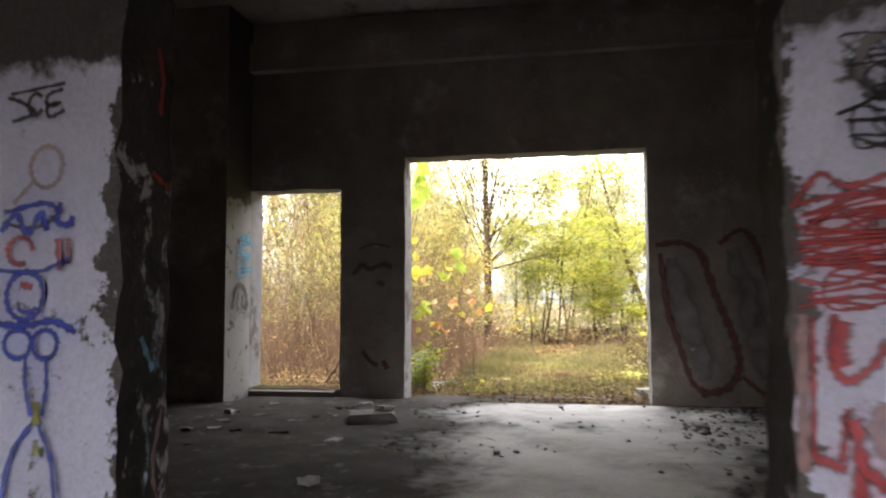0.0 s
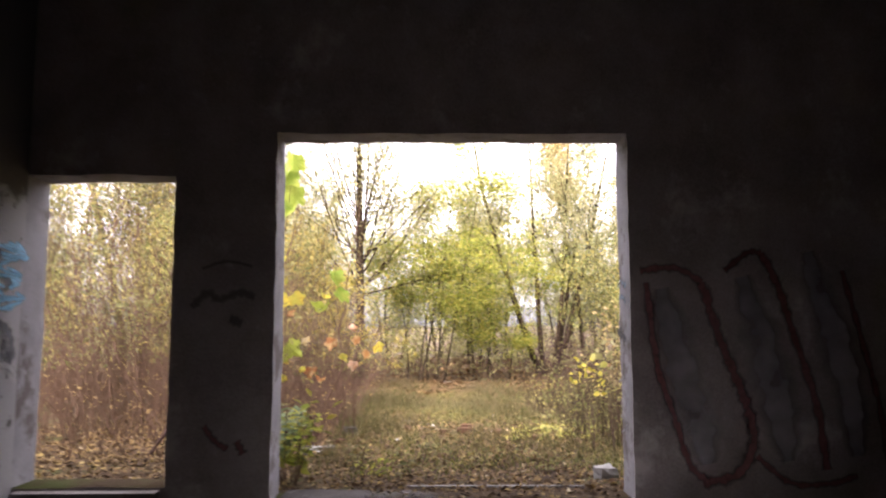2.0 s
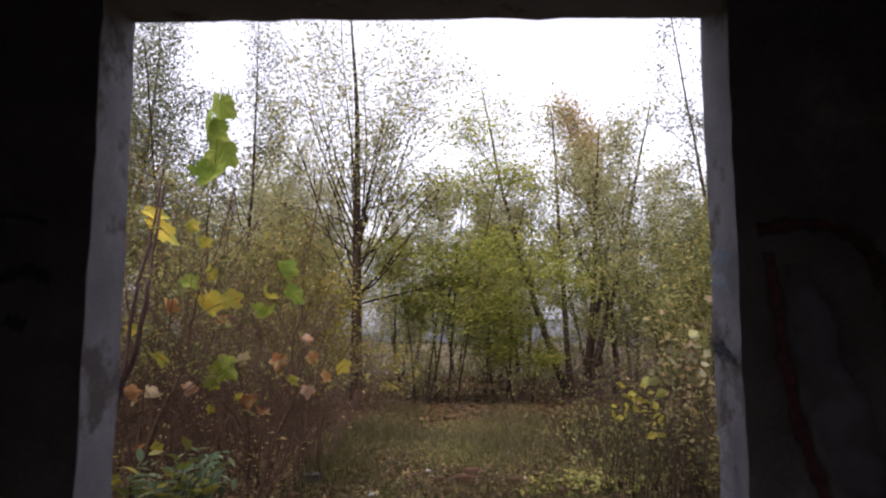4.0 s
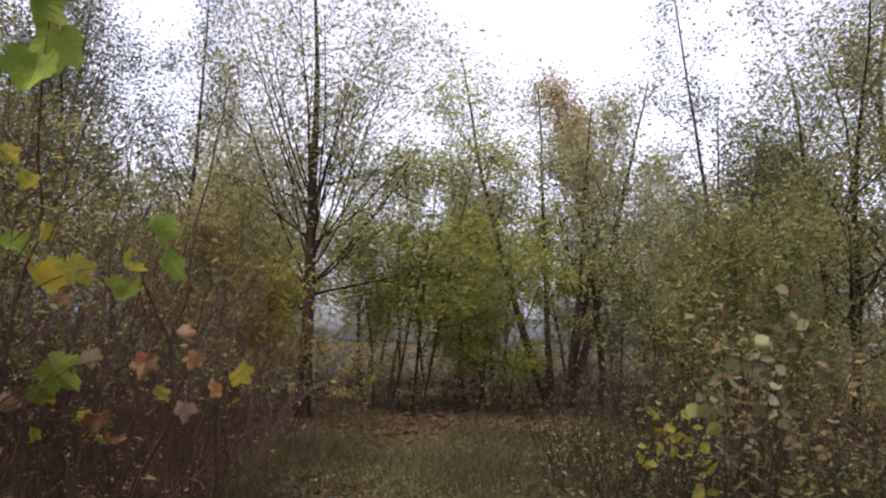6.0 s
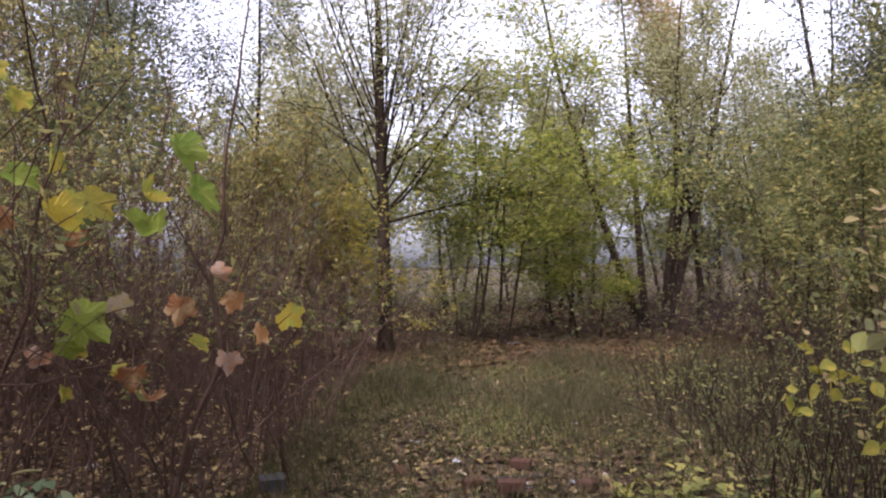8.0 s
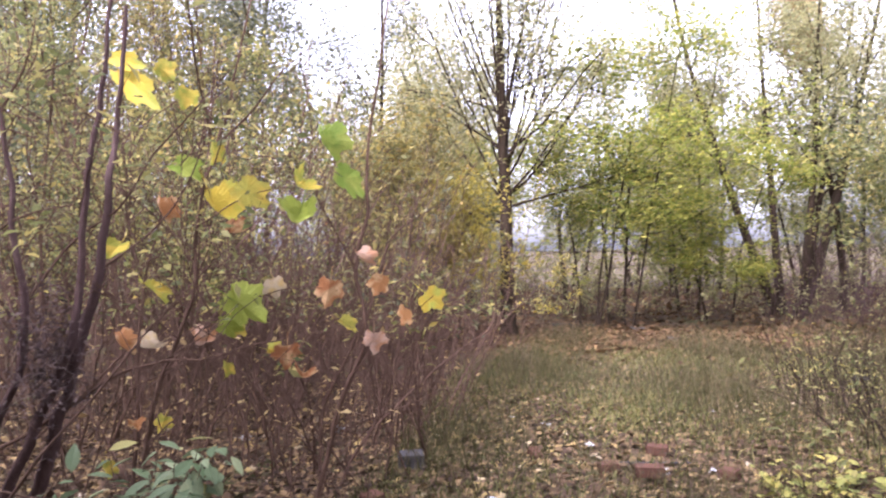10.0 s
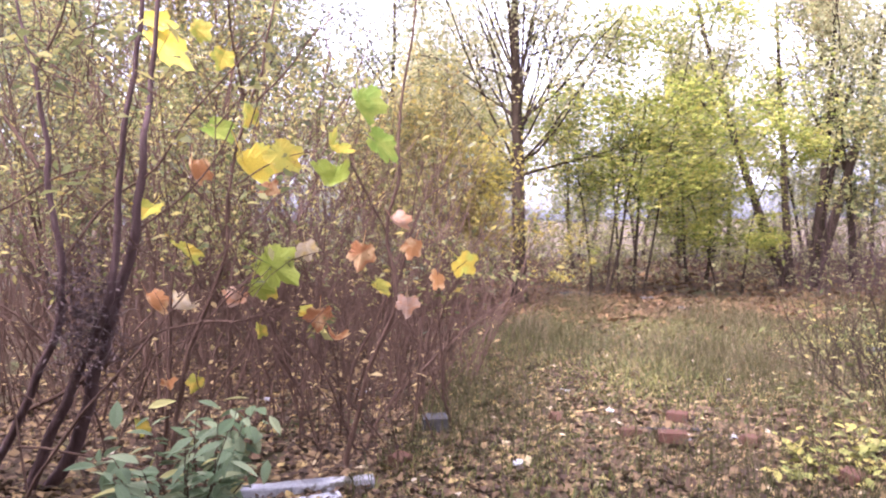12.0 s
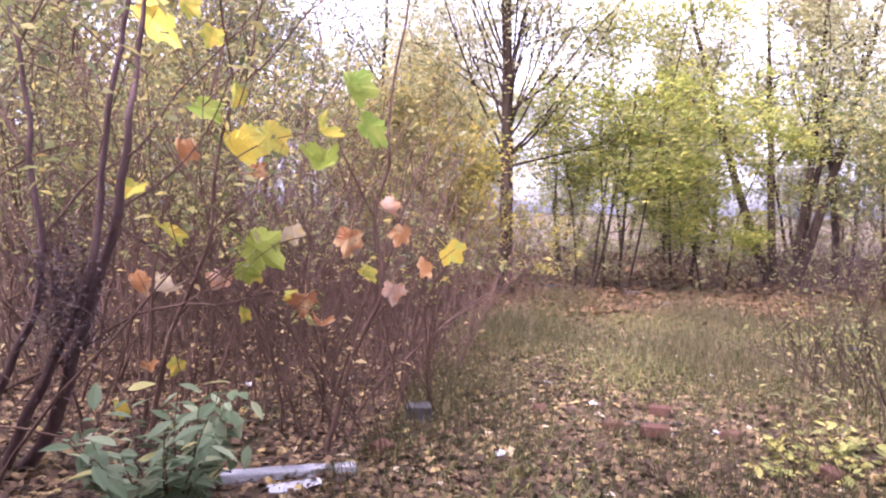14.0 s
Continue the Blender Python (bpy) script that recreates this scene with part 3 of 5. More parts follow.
def graffiti(label, put, strokes):
    """One piece of graffiti: a part for each colour."""
    t = thing("graffiti", 0, 0, 0, label, "graffiti")
    for k, (m, w, pts) in enumerate(strokes):
        g = Geo()
        ribbon(g, pts, w, lambda u, v, lift: put(u, v, 0.003 * (k % 6) + lift))
        me = g.mesh("paint_stroke", m)
        cover = me.attributes.new("cover", "FLOAT", "POINT")
        cover.data.foreach_set("value", [1.0 if i % 3 == 1 else 0.0 for i in range(len(me.vertices))])
        attach("paint_stroke", me, t)
    return t


def ring(cx, cz, rx, rz, a0=0, a1=360, n=9):
    return [(cx + rx * math.cos(radians(a)), cz + rz * math.sin(radians(a))) for a in np.linspace(a0, a1, n)]


def on_cross(x, z, lift=0.0):
    return (x, -6.774 - lift, z)


def on_facade(x, z, lift=0.0):
    return (x, -0.021 - lift, z)


def on_pier(y, z, lift=0.0):
    return (-3.576 + lift, y, z)


def on_jamb(y, z, lift=0.0):
    return (1.478 - lift, y, z)


def on_reveal(y, z, lift=0.0):
    return (-0.868 + lift, y, z)


def scribble(rng, x0, x1, z0, z1, n):
    return [(rng.uniform(x0, x1), rng.uniform(z0, z1)) for _ in range(n)]


RG = random.Random(4)
graffiti("blue line drawing with round shapes on white plaster", on_cross, [
    (SPRAY_BLUE, 0.02, ring(-1.26, 1.27, 0.075, 0.085)),
    (SPRAY_BLUE, 0.016, ring(-1.25, 1.24, 0.04, 0.03, 200, 340, 5)),
    (SPRAY_BLUE, 0.026, [(-1.36, 1.17), (-1.25, 1.165), (-1.14, 1.18), (-1.05, 1.14)]),
    (SPRAY_BLUE, 0.018, ring(-1.275, 1.10, 0.055, 0.05)), (SPRAY_BLUE, 0.018, ring(-1.165, 1.10, 0.05, 0.05)),
    (SPRAY_BLUE, 0.016, [(-1.24, 1.06), (-1.235, 0.95), (-1.21, 0.85)]), (SPRAY_BLUE, 0.016, [(-1.17, 1.06), (-1.165, 0.95), (-1.18, 0.85)]),
    (SPRAY_BLUE, 0.018, [(-1.2, 0.84), (-1.3, 0.7), (-1.34, 0.45), (-1.36, 0.2)]), (SPRAY_BLUE, 0.018, [(-1.19, 0.83), (-1.13, 0.68), (-1.11, 0.45), (-1.1, 0.25)]),
    (SPRAY_OLIVE, 0.03, [(-1.2, 0.9), (-1.195, 0.82)]), (SPRAY_OLIVE, 0.02, [(-1.19, 0.77), (-1.185, 0.72)]),
    (SPRAY_BLUE, 0.014, [(-1.36, 1.36), (-1.2, 1.355), (-1.08, 1.40)]),
])
graffiti("dark scrawled tag letters on white plaster", on_cross, [
    (SPRAY_BLACK, 0.014, [(-1.34, 1.9), (-1.25, 1.93), (-1.3, 1.97), (-1.36, 1.99)]), (SPRAY_BLACK, 0.014, ring(-1.24, 1.96, 0.03, 0.04, 40, 330, 7)),
    (SPRAY_BLACK, 0.014, [(-1.13, 2.01), (-1.19, 1.99), (-1.19, 1.95), (-1.14, 1.96), (-1.19, 1.95), (-1.18, 1.91), (-1.12, 1.93)]),
    (SPRAY_BLACK, 0.012, [(-1.34, 2.0), (-1.12, 2.03)]),
    (SPRAY_BLUE, 0.022, [(-1.36, 1.5), (-1.3, 1.56), (-1.25, 1.49), (-1.2, 1.56), (-1.17, 1.5)]), (SPRAY_BLUE, 0.02, [(-1.12, 1.6), (-1.13, 1.53), (-1.08, 1.52), (-1.07, 1.55)]),
    (SPRAY_BLUE, 0.018, [(-1.36, 1.57), (-1.2, 1.6), (-1.13, 1.57)]), (SPRAY_BLACK, 0.012, [(-1.35, 1.53), (-1.24, 1.51), (-1.14, 1.55)]),
])
graffiti("faded rusty loop and small red marks on plaster", on_cross, [
    (SPRAY_PINK, 0.018, ring(-1.19, 1.73, 0.065, 0.075)), (SPRAY_PINK, 0.018, [(-1.24, 1.68), (-1.32, 1.6)]),
    (SPRAY_RED, 0.02, ring(-1.28, 1.43, 0.05, 0.05, 0, 300, 7)), (SPRAY_RED, 0.022, [(-1.13, 1.47), (-1.12, 1.36)]), (SPRAY_RED, 0.022, [(-1.09, 1.47), (-1.085, 1.38)]),
    (SPRAY_RED, 0.02, [(-1.27, 1.31), (-1.22, 1.3)]),
])
graffiti("dense red sprayed lettering on white plaster", on_cross,
         [(SPRAY_RED, 0.01, scribble(RG, 1.3, 1.82, 1.2 + 0.035 * k, 1.34 + 0.035 * k, 11)) for k in range(9)]
         + [(SPRAY_RED, 0.015, [(1.3, z0), (1.4, z0 + RG.uniform(-0.02, 0.03)), (1.55, z0 + 0.03), (1.8, z0 + RG.uniform(-0.02, 0.05))]) for z0 in (1.22, 1.3, 1.38, 1.46, 1.52)]
         + [(SPRAY_RED, 0.018, [(1.29, 1.51), (1.34, 1.58), (1.38, 1.61), (1.45, 1.57), (1.6, 1.62)]),
            (SPRAY_PINK, 0.045, [(1.31, 1.2), (1.305, 0.97), (1.3, 0.75)]), (SPRAY_RED, 0.016, [(1.335, 1.19), (1.33, 0.97), (1.325, 0.79)]), (SPRAY_RED, 0.035, [(1.33, 0.79), (1.37, 0.775), (1.41, 0.76)]),
            (SPRAY_RED, 0.03, [(1.4, 1.2), (1.385, 1.1), (1.4, 1.03), (1.44, 1.01), (1.5, 1.06), (1.56, 1.16)]), (SPRAY_RED, 0.05, [(1.42, 1.18), (1.405, 1.1), (1.42, 1.05)]),
            (SPRAY_RED, 0.022, [(1.42, 0.93), (1.41, 0.85), (1.4, 0.78)]), (SPRAY_RED, 0.05, [(1.43, 0.9), (1.45, 0.78), (1.445, 0.65), (1.46, 0.45)]), (SPRAY_RED, 0.04, [(1.44, 0.78), (1.52, 0.71), (1.6, 0.66)]),
            (SPRAY_PINK, 0.06, [(1.52, 0.95), (1.5, 0.86), (1.56, 0.74), (1.62, 0.6)])])
graffiti("black scrawl high on white plaster", on_cross, [(SPRAY_BLACK, 0.009, scribble(RG, 1.42, 1.75, 1.62 + 0.04 * k, 1.78 + 0.04 * k, 9)) for k in range(7)] + [(SPRAY_GREY, 0.03, ring(1.56, 1.92, 0.07, 0.09))])
graffiti("large faded pale letters outlined in red on sooty concrete", on_facade, [
    (SPRAY_GREY, 0.42, [(1.76, 1.75), (1.85, 1.3), (2.03, 0.69), (2.1, 0.3)]), (SPRAY_GREY, 0.4, [(2.45, 1.85), (2.6, 1.3), (2.7, 0.8), (2.76, 0.32)]), (SPRAY_GREY, 0.36, [(3.02, 2.06), (3.16, 1.5), (3.3, 1.0), (3.35, 0.36)]),
    (SPRAY_MAROON, 0.085, [(2.1, 1.8), (2.23, 1.35), (2.36, 1.0), (2.46, 0.7), (2.48, 0.45), (2.34, 0.22), (2.05, 0.15)]),
    (SPRAY_MAROON, 0.06, [(1.63, 1.8), (1.7, 1.13), (1.83, 0.69), (1.95, 0.3), (2.1, 0.16)]), (SPRAY_MAROON, 0.06, [(1.58, 1.9), (1.88, 1.92), (2.1, 1.8)]),
    (SPRAY_MAROON, 0.07, [(2.62, 2.05), (2.76, 1.75), (2.84, 1.45), (3.03, 0.79), (3.09, 0.25)]), (SPRAY_MAROON, 0.05, [(2.51, 0.36), (2.78, 0.15), (3.1, 0.14), (3.34, 0.2)]),
    (SPRAY_MAROON, 0.05, [(2.3, 1.9), (2.5, 2.05), (2.62, 2.05)]), (SPRAY_MAROON, 0.05, [(3.3, 1.9), (3.42, 1.4), (3.55, 0.8), (3.6, 0.3)]),
])
graffiti("short black wavy marks on grey pier", on_facade, [
    (SPRAY_SOFT, 0.06, [(-2.18, 1.6), (-2.05, 1.72), (-1.95, 1.66), (-1.78, 1.72), (-1.66, 1.68)]), (SPRAY_SOFT, 0.07, [(-1.86, 1.5), (-1.76, 1.46)]),
    (SPRAY_SOFT, 0.025, [(-2.1, 1.92), (-1.9, 1.98), (-1.68, 1.94)]), (SPRAY_MAROON, 0.05, [(-2.05, 0.62), (-1.95, 0.5), (-1.85, 0.44)]), (SPRAY_MAROON, 0.06, [(-1.78, 0.5), (-1.72, 0.4)]),
])
graffiti("black arched scrawl and pale blue spray on plaster", on_pier, [
    (SPRAY_BLACK, 0.07, [(-0.56, 1.16), (-0.5, 1.36), (-0.36, 1.46), (-0.22, 1.4), (-0.16, 1.26), (-0.22, 1.16)]), (SPRAY_BLACK, 0.05, [(-0.4, 1.38), (-0.42, 1.2), (-0.34, 1.12)]), (SPRAY_BLACK, 0.05, [(-0.28, 1.34), (-0.3, 1.2), (-0.2, 1.14), (-0.12, 1.24)]),
    (SPRAY_GREY, 0.06, ring(-0.3, 1.0, 0.22, 0.14, 20, 170, 6)),
    *((SPRAY_CYAN, 0.03, scribble(RG, -0.46, -0.02, 1.55 + 0.09 * k, 1.68 + 0.09 * k, 7)) for k in range(6)),
])
graffiti("red dabs and pale streaks inside the burnt doorway", on_reveal, [
    (SPRAY_RED, 0.04, [(-6.6, 2.2), (-6.57, 2.08), (-6.59, 1.95)]), (SPRAY_RED, 0.03, [(-6.63, 1.72), (-6.52, 1.68)]),
    (SPRAY_FAINT, 0.035, [(-6.66, 1.3), (-6.58, 1.22), (-6.6, 1.05), (-6.52, 0.95)]), (SPRAY_PINK, 0.03, [(-6.55, 0.85), (-6.6, 0.65), (-6.54, 0.45)]),
    (SPRAY_FAINT, 0.03, [(-6.68, 0.9), (-6.64, 0.7), (-6.68, 0.5)]), (SPRAY_CYAN, 0.03, [(-6.7, 1.12), (-6.62, 1.0)]),
])
graffiti("pale blue streak and small black scrawl on jamb", on_jamb, [
    (SPRAY_FAINT, 0.06, [(0.32, 1.78), (0.2, 1.82), (0.1, 1.78), (0.04, 1.8)]), (SPRAY_FAINT, 0.05, [(0.3, 1.66), (0.18, 1.69), (0.05, 1.64)]),
    (SPRAY_BLACK, 0.045, [(0.33, 1.4), (0.27, 1.36), (0.22, 1.4), (0.2, 1.32)]), (SPRAY_BLACK, 0.045, [(0.14, 1.33), (0.05, 1.32)]), (SPRAY_BLACK, 0.03, [(0.3, 1.37), (0.06, 1.34)]),
    (SPRAY_GREY, 0.03, [(0.3, 0.95), (0.12, 1.0), (0.2, 0.9), (0.08, 0.86)]), (SPRAY_GREY, 0.03, ring(0.2, 0.78, 0.08, 0.06)), (SPRAY_GREY, 0.03, [(0.3, 0.66), (0.08, 0.6), (0.28, 0.52)]),
])


# ---------------------------------------------------------------- rubble indoors
def lump(rng, sx, sy, sz, rough=0.25):
    """A broken piece of masonry."""
    bm = bmesh.new()
    bmesh.ops.create_cube(bm, size=1)
    bmesh.ops.subdivide_edges(bm, edges=bm.edges, cuts=1, use_grid_fill=True)
    for v in bm.verts:
        v.co = Vector((v.co.x * sx, v.co.y * sy, (v.co.z + 0.5) * sz))
        v.co += Vector(rng.uniform(-1, 1) * rough * s * 0.5 for s in (sx, sy, sz))
    low = min(v.co.z for v in bm.verts)
    for v in bm.verts:
        v.co.z -= low
    return bm


def rock(name, x, y, z, sx, sy, sz, turn, material, label, category, seed, rough=0.25, group=""):
    ob = new(name, bm_mesh(name, lump(random.Random(seed), sx, sy, sz, rough), material))
    ob.matrix_world = pose(x, y, z, 0, 0, turn)
    return tagged(ob, label, category, group)


rock("concrete_chunk", -1.42, -1.8, 0.0, 0.46, 0.34, 0.12, 15, STONE, "broken flat grey concrete chunk on the floor", "rubble", 3, 0.18)
rock("concrete_chunk", -1.3, -1.72, 0.115, 0.16, 0.14, 0.06, 50, STONE, "small concrete fragment lying on a larger chunk", "rubble", 5, 0.3)
RR = random.Random(21)
for i in range(46):
    a = RR.random()
    px = RR.uniform(-3.4, -1.2) if a < 0.6 else RR.choice((RR.uniform(-2.4, -0.5), RR.uniform(1.5, 3.4)))
    py = RR.uniform(-3.8, -0.25) if a < 0.6 else RR.uniform(-5.2, -0.5)
    s = RR.uniform(0.03, 0.11)
    rock("rubble_piece", px, py, 0.002, s * RR.uniform(0.8, 1.8), s, s * RR.uniform(0.3, 0.6), RR.uniform(0, 360), RR.choice((STONE, STONE, SLAB, BRICK, PAPER)),
         "small broken piece of masonry on the floor", "rubble", 100 + i, 0.35, "rubble on the floor")


def floor_litter():
    rng = np.random.default_rng(8)
    g = Geo()
    n = 900
    hx, hy = rng.uniform(-3.3, 2.6, 26), -np.abs(rng.normal(0, 2.0, 26)) - 0.1
    pick = rng.integers(0, 26, n)
    x, y = hx[pick] + rng.normal(size=n) * 0.28, hy[pick] + rng.normal(size=n) * 0.16
    c = np.stack([x, y, 0.012 + rng.uniform(0, 0.015, n)], 1)[(y > -6.2) & (y < -0.04) & (x > -3.5) & ((x < -0.5) | (x > 1.7) | (rng.random(n) < 0.3))]
    leaves(g, rng, c[::2], 0.055, 0.95, 0.55, 0.5)
    leaves(g, rng, c[1::2], 0.11, 0.97, 0.1, 0.5)
    tagged(new("floor_litter", g.mesh("floor_litter", LITTER)), "dry leaves and dust blown over the floor", "litter", kind="stuff")
    h = Geo()
    for k in range(900):
        cx, cy = rng.uniform(-3.5, 3), -abs(rng.normal(0, 2.2)) - 0.05
        if cy < -6.2 or (-0.6 < cx < 1.6 and k % 12):
            continue
        s = rng.uniform(0.006, 0.022)
        v = rng.normal(size=(8, 3)) * 0.15 * s + np.array([(i, j, k2) for i in (-1, 1) for j in (-1, 1) for k2 in (0, 0.9)]) * s + (cx, cy, 0.003)
        h.add(v, [(0, 1, 3, 2), (4, 6, 7, 5), (0, 4, 5, 1), (2, 3, 7, 6), (1, 5, 7, 3), (0, 2, 6, 4)])
    tagged(new("grit", h.mesh("grit", STONE)), "fine grit and plaster crumbs on the floor", "rubble", kind="stuff")
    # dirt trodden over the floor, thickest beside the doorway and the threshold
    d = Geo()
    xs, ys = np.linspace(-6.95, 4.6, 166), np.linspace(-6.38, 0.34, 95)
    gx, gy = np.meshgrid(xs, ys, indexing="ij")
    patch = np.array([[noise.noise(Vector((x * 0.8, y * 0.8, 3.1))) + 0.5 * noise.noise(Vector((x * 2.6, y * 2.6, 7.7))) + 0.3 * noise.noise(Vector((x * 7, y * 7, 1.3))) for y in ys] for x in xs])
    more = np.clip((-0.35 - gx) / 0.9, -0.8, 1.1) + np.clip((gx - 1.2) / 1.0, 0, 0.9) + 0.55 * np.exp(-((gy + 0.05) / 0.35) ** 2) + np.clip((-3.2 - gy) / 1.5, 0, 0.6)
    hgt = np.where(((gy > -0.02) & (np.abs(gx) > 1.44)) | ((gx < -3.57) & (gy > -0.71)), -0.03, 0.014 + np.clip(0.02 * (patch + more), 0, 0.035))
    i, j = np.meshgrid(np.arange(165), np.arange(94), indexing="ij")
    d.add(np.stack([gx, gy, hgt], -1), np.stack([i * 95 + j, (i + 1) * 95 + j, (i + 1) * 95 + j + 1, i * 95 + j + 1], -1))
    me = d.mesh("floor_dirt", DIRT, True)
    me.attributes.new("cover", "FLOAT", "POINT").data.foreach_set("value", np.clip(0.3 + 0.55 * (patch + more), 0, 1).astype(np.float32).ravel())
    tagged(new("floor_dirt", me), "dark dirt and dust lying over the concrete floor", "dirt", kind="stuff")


floor_litter()

# ---------------------------------------------------------------- trees
tree("tree", -2.09, 13.45, -0.22, "tall young tree with steep branches and sparse leaves", "tree", 11, 10.0, 0.15, vase=16, steep=(58, 80), fork=0.26, limbs=14, rise=30, reach=0.32, leaf_n=18000, leaf_size=0.08, leaf=HAZEL, lift=0.5, scatter=0.26, crown_from=0.12, wob=0.018, slender=0.26, long=((0.27, -10, 34, 3.0), (0.3, 15, 48, 2.6), (0.25, 30, 22, 3.2), (0.26, 172, 40, 2.4), (0.22, 200, 18, 2.2), (0.33, -40, 40, 2.6), (0.35, 190, 45, 2.4)))
tree("small_tree", -0.05, 14.9, -0.22, "small bright green tree with layered feathery foliage", "tree", 12, 7.2, 0.04, ((-1.0, 0.2), (0.9, -0.3), (0.1, 0.5)), fork=0.2, limbs=18, rise=14, reach=0.4, leaf_n=25000, leaf_size=0.092, leaf=GREEN, lift=0.1, scatter=0.34, crown_from=0.12, slim=0.36, flat=0.72, even=0.5)
tree("small_tree", 1.9, 15.8, -0.22, "low bright green tree with layered sprays of leaves", "tree", 37, 4.0, 0.03, ((-0.8, 0.2), (0.7, -0.2)), fork=0.25, limbs=12, rise=10, reach=0.42, leaf_n=8000, leaf_size=0.1, leaf=GREEN, lift=0.0, scatter=0.16, crown_from=0.18, slim=0.36, flat=0.72)
tree("multi_stem_tree", 3.62, 17.8, -0.24, "clump of slender dark trunks with airy foliage", "tree", 13, 9.6, 0.13, ((-2.9, 0), (-0.6, 0.8), (0.7, -0.4), (1.7, 0.5), (2.8, -0.1)), fork=0.3, limbs=11, rise=40, reach=0.27, leaf_n=30000, leaf_size=0.085, leaf=HAZEL, scatter=0.28, crown_from=0.34, wob=0.03)
tree("tree", 4.95, 18.9, -0.24, "slender tree with a tan autumn top", "tree", 14, 9.4, 0.1, fork=0.55, limbs=18, rise=66, reach=0.17, leaf_n=8000, leaf_size=0.1, leaf=TAN, scatter=0.26, crown_from=0.6)
tree("leaning_tree", 8.6, 18.0, -0.24, "thin leaning tree with nearly bare branches", "tree", 15, 12.5, 0.085, ((-1.95, 0.0),), fork=0.5, limbs=8, rise=40, reach=0.18, leaf_n=1600, leaf_size=0.09, leaf=GREYGREEN, scatter=0.2, wob=0.02)
tree("tree", -5.2, 15.0, -0.22, "thin pole-like tree with a sparse crown", "tree", 16, 10.5, 0.07, fork=0.35, limbs=16, rise=55, reach=0.2, leaf_n=9000, leaf_size=0.065, leaf=GREYGREEN, scatter=0.2, wob=0.03)
tree("tree", -8.3, 14.0, -0.22, "tall tree with dense grey-green small leaves", "tree", 17, 11.5, 0.12, ((-0.8, 0.2), (0.9, 0)), fork=0.25, limbs=16, rise=50, reach=0.26, leaf_n=26000, leaf_size=0.07, leaf=GREYGREEN, scatter=0.25)
tree("tree", -11.5, 13.0, -0.22, "tall tree with dense grey-green small leaves", "tree", 18, 12.0, 0.13, fork=0.2, limbs=24, rise=48, reach=0.3, leaf_n=24000, leaf_size=0.07, leaf=GREYGREEN, scatter=0.25)
tree("tree", 8.6, 13.6, -0.22, "broad tree with dull green and yellow leaves", "tree", 19, 9.0, 0.11, ((-0.8, 0), (0.8, 0.3), (0.1, -0.7)), fork=0.15, limbs=14, rise=35, reach=0.33, leaf_n=30000, leaf_size=0.075, leaf=OLIVE, scatter=0.25, crown_from=0.1)
tree("tree", 11.8, 16.5, -0.22, "tall tree with thin grey-green foliage", "tree", 20, 12.0, 0.14, fork=0.25, limbs=20, rise=52, reach=0.28, leaf_n=20000, leaf_size=0.075, leaf=GREYGREEN, scatter=0.25)
tree("small_tree", 6.4, 12.8, -0.22, "bushy young tree with yellow-green leaves", "tree", 21, 4.4, 0.045, ((-0.5, 0.1), (0.5, 0), (0, 0.5)), fork=0.1, limbs=12, rise=38, reach=0.4, leaf_n=16000, leaf_size=0.07, leaf=OLIVE, scatter=0.2, crown_from=0.05)
tree("small_tree", 4.75, 12.4, -0.22, "thin dark-stemmed young tree in dull green leaf", "tree", 38, 4.6, 0.035, ((-0.5, 0.1), (0.6, 0.2)), fork=0.25, limbs=12, rise=28, reach=0.34, leaf_n=7500, leaf_size=0.08, leaf=OLIVE, lift=0.2, scatter=0.18, crown_from=0.2, wob=0.07)
tree("small_tree", 5.6, 10.6, -0.22, "thin dark-stemmed young tree in dull green leaf", "tree", 39, 4.2, 0.035, ((-0.4, 0.1), (0.5, 0.2)), fork=0.2, limbs=12, rise=28, reach=0.36, leaf_n=8500, leaf_size=0.075, leaf=OLIVE, lift=0.2, scatter=0.18, crown_from=0.15, wob=0.07)
tree("tree", 6.9, 15.4, -0.22, "tall young tree with dull grey-green leaves", "tree", 48, 8.6, 0.08, ((-0.5, 0.1), (0.7, 0.2)), fork=0.2, limbs=15, rise=40, reach=0.28, leaf_n=15000, leaf_size=0.08, leaf=GREYGREEN, scatter=0.22, crown_from=0.12)
tree("small_tree", -3.6, 10.6, -0.22, "bushy young tree with yellowing leaves", "tree", 22, 3.9, 0.03, ((-0.7, 0.1), (0.6, 0), (0, 0.6), (0.2, -0.5)), fork=0.25, limbs=9, rise=50, reach=0.32, leaf_n=11000, leaf_size=0.075, leaf=YELLOW, bark=TWIG, scatter=0.16, crown_from=0.25)
tree("small_tree", -3.0, 12.0, -0.22, "bushy young tree with yellow leaves beside the tall tree", "tree", 49, 3.4, 0.03, ((-0.6, 0.1), (0.5, 0.2), (0, -0.5)), fork=0.2, limbs=10, rise=36, reach=0.36, leaf_n=6500, leaf_size=0.085, leaf=GOLD, bark=TWIG, scatter=0.16, crown_from=0.2)
tree("small_tree", -5.9, 9.2, -0.22, "bushy young tree with yellowing leaves", "tree", 23, 6.4, 0.04, ((-0.7, 0.1), (0.6, 0), (0, 0.6), (0.2, -0.5)), fork=0.25, limbs=10, rise=52, reach=0.3, leaf_n=12000, leaf_size=0.065, leaf=YELLOW, bark=TWIG, scatter=0.18, crown_from=0.2)
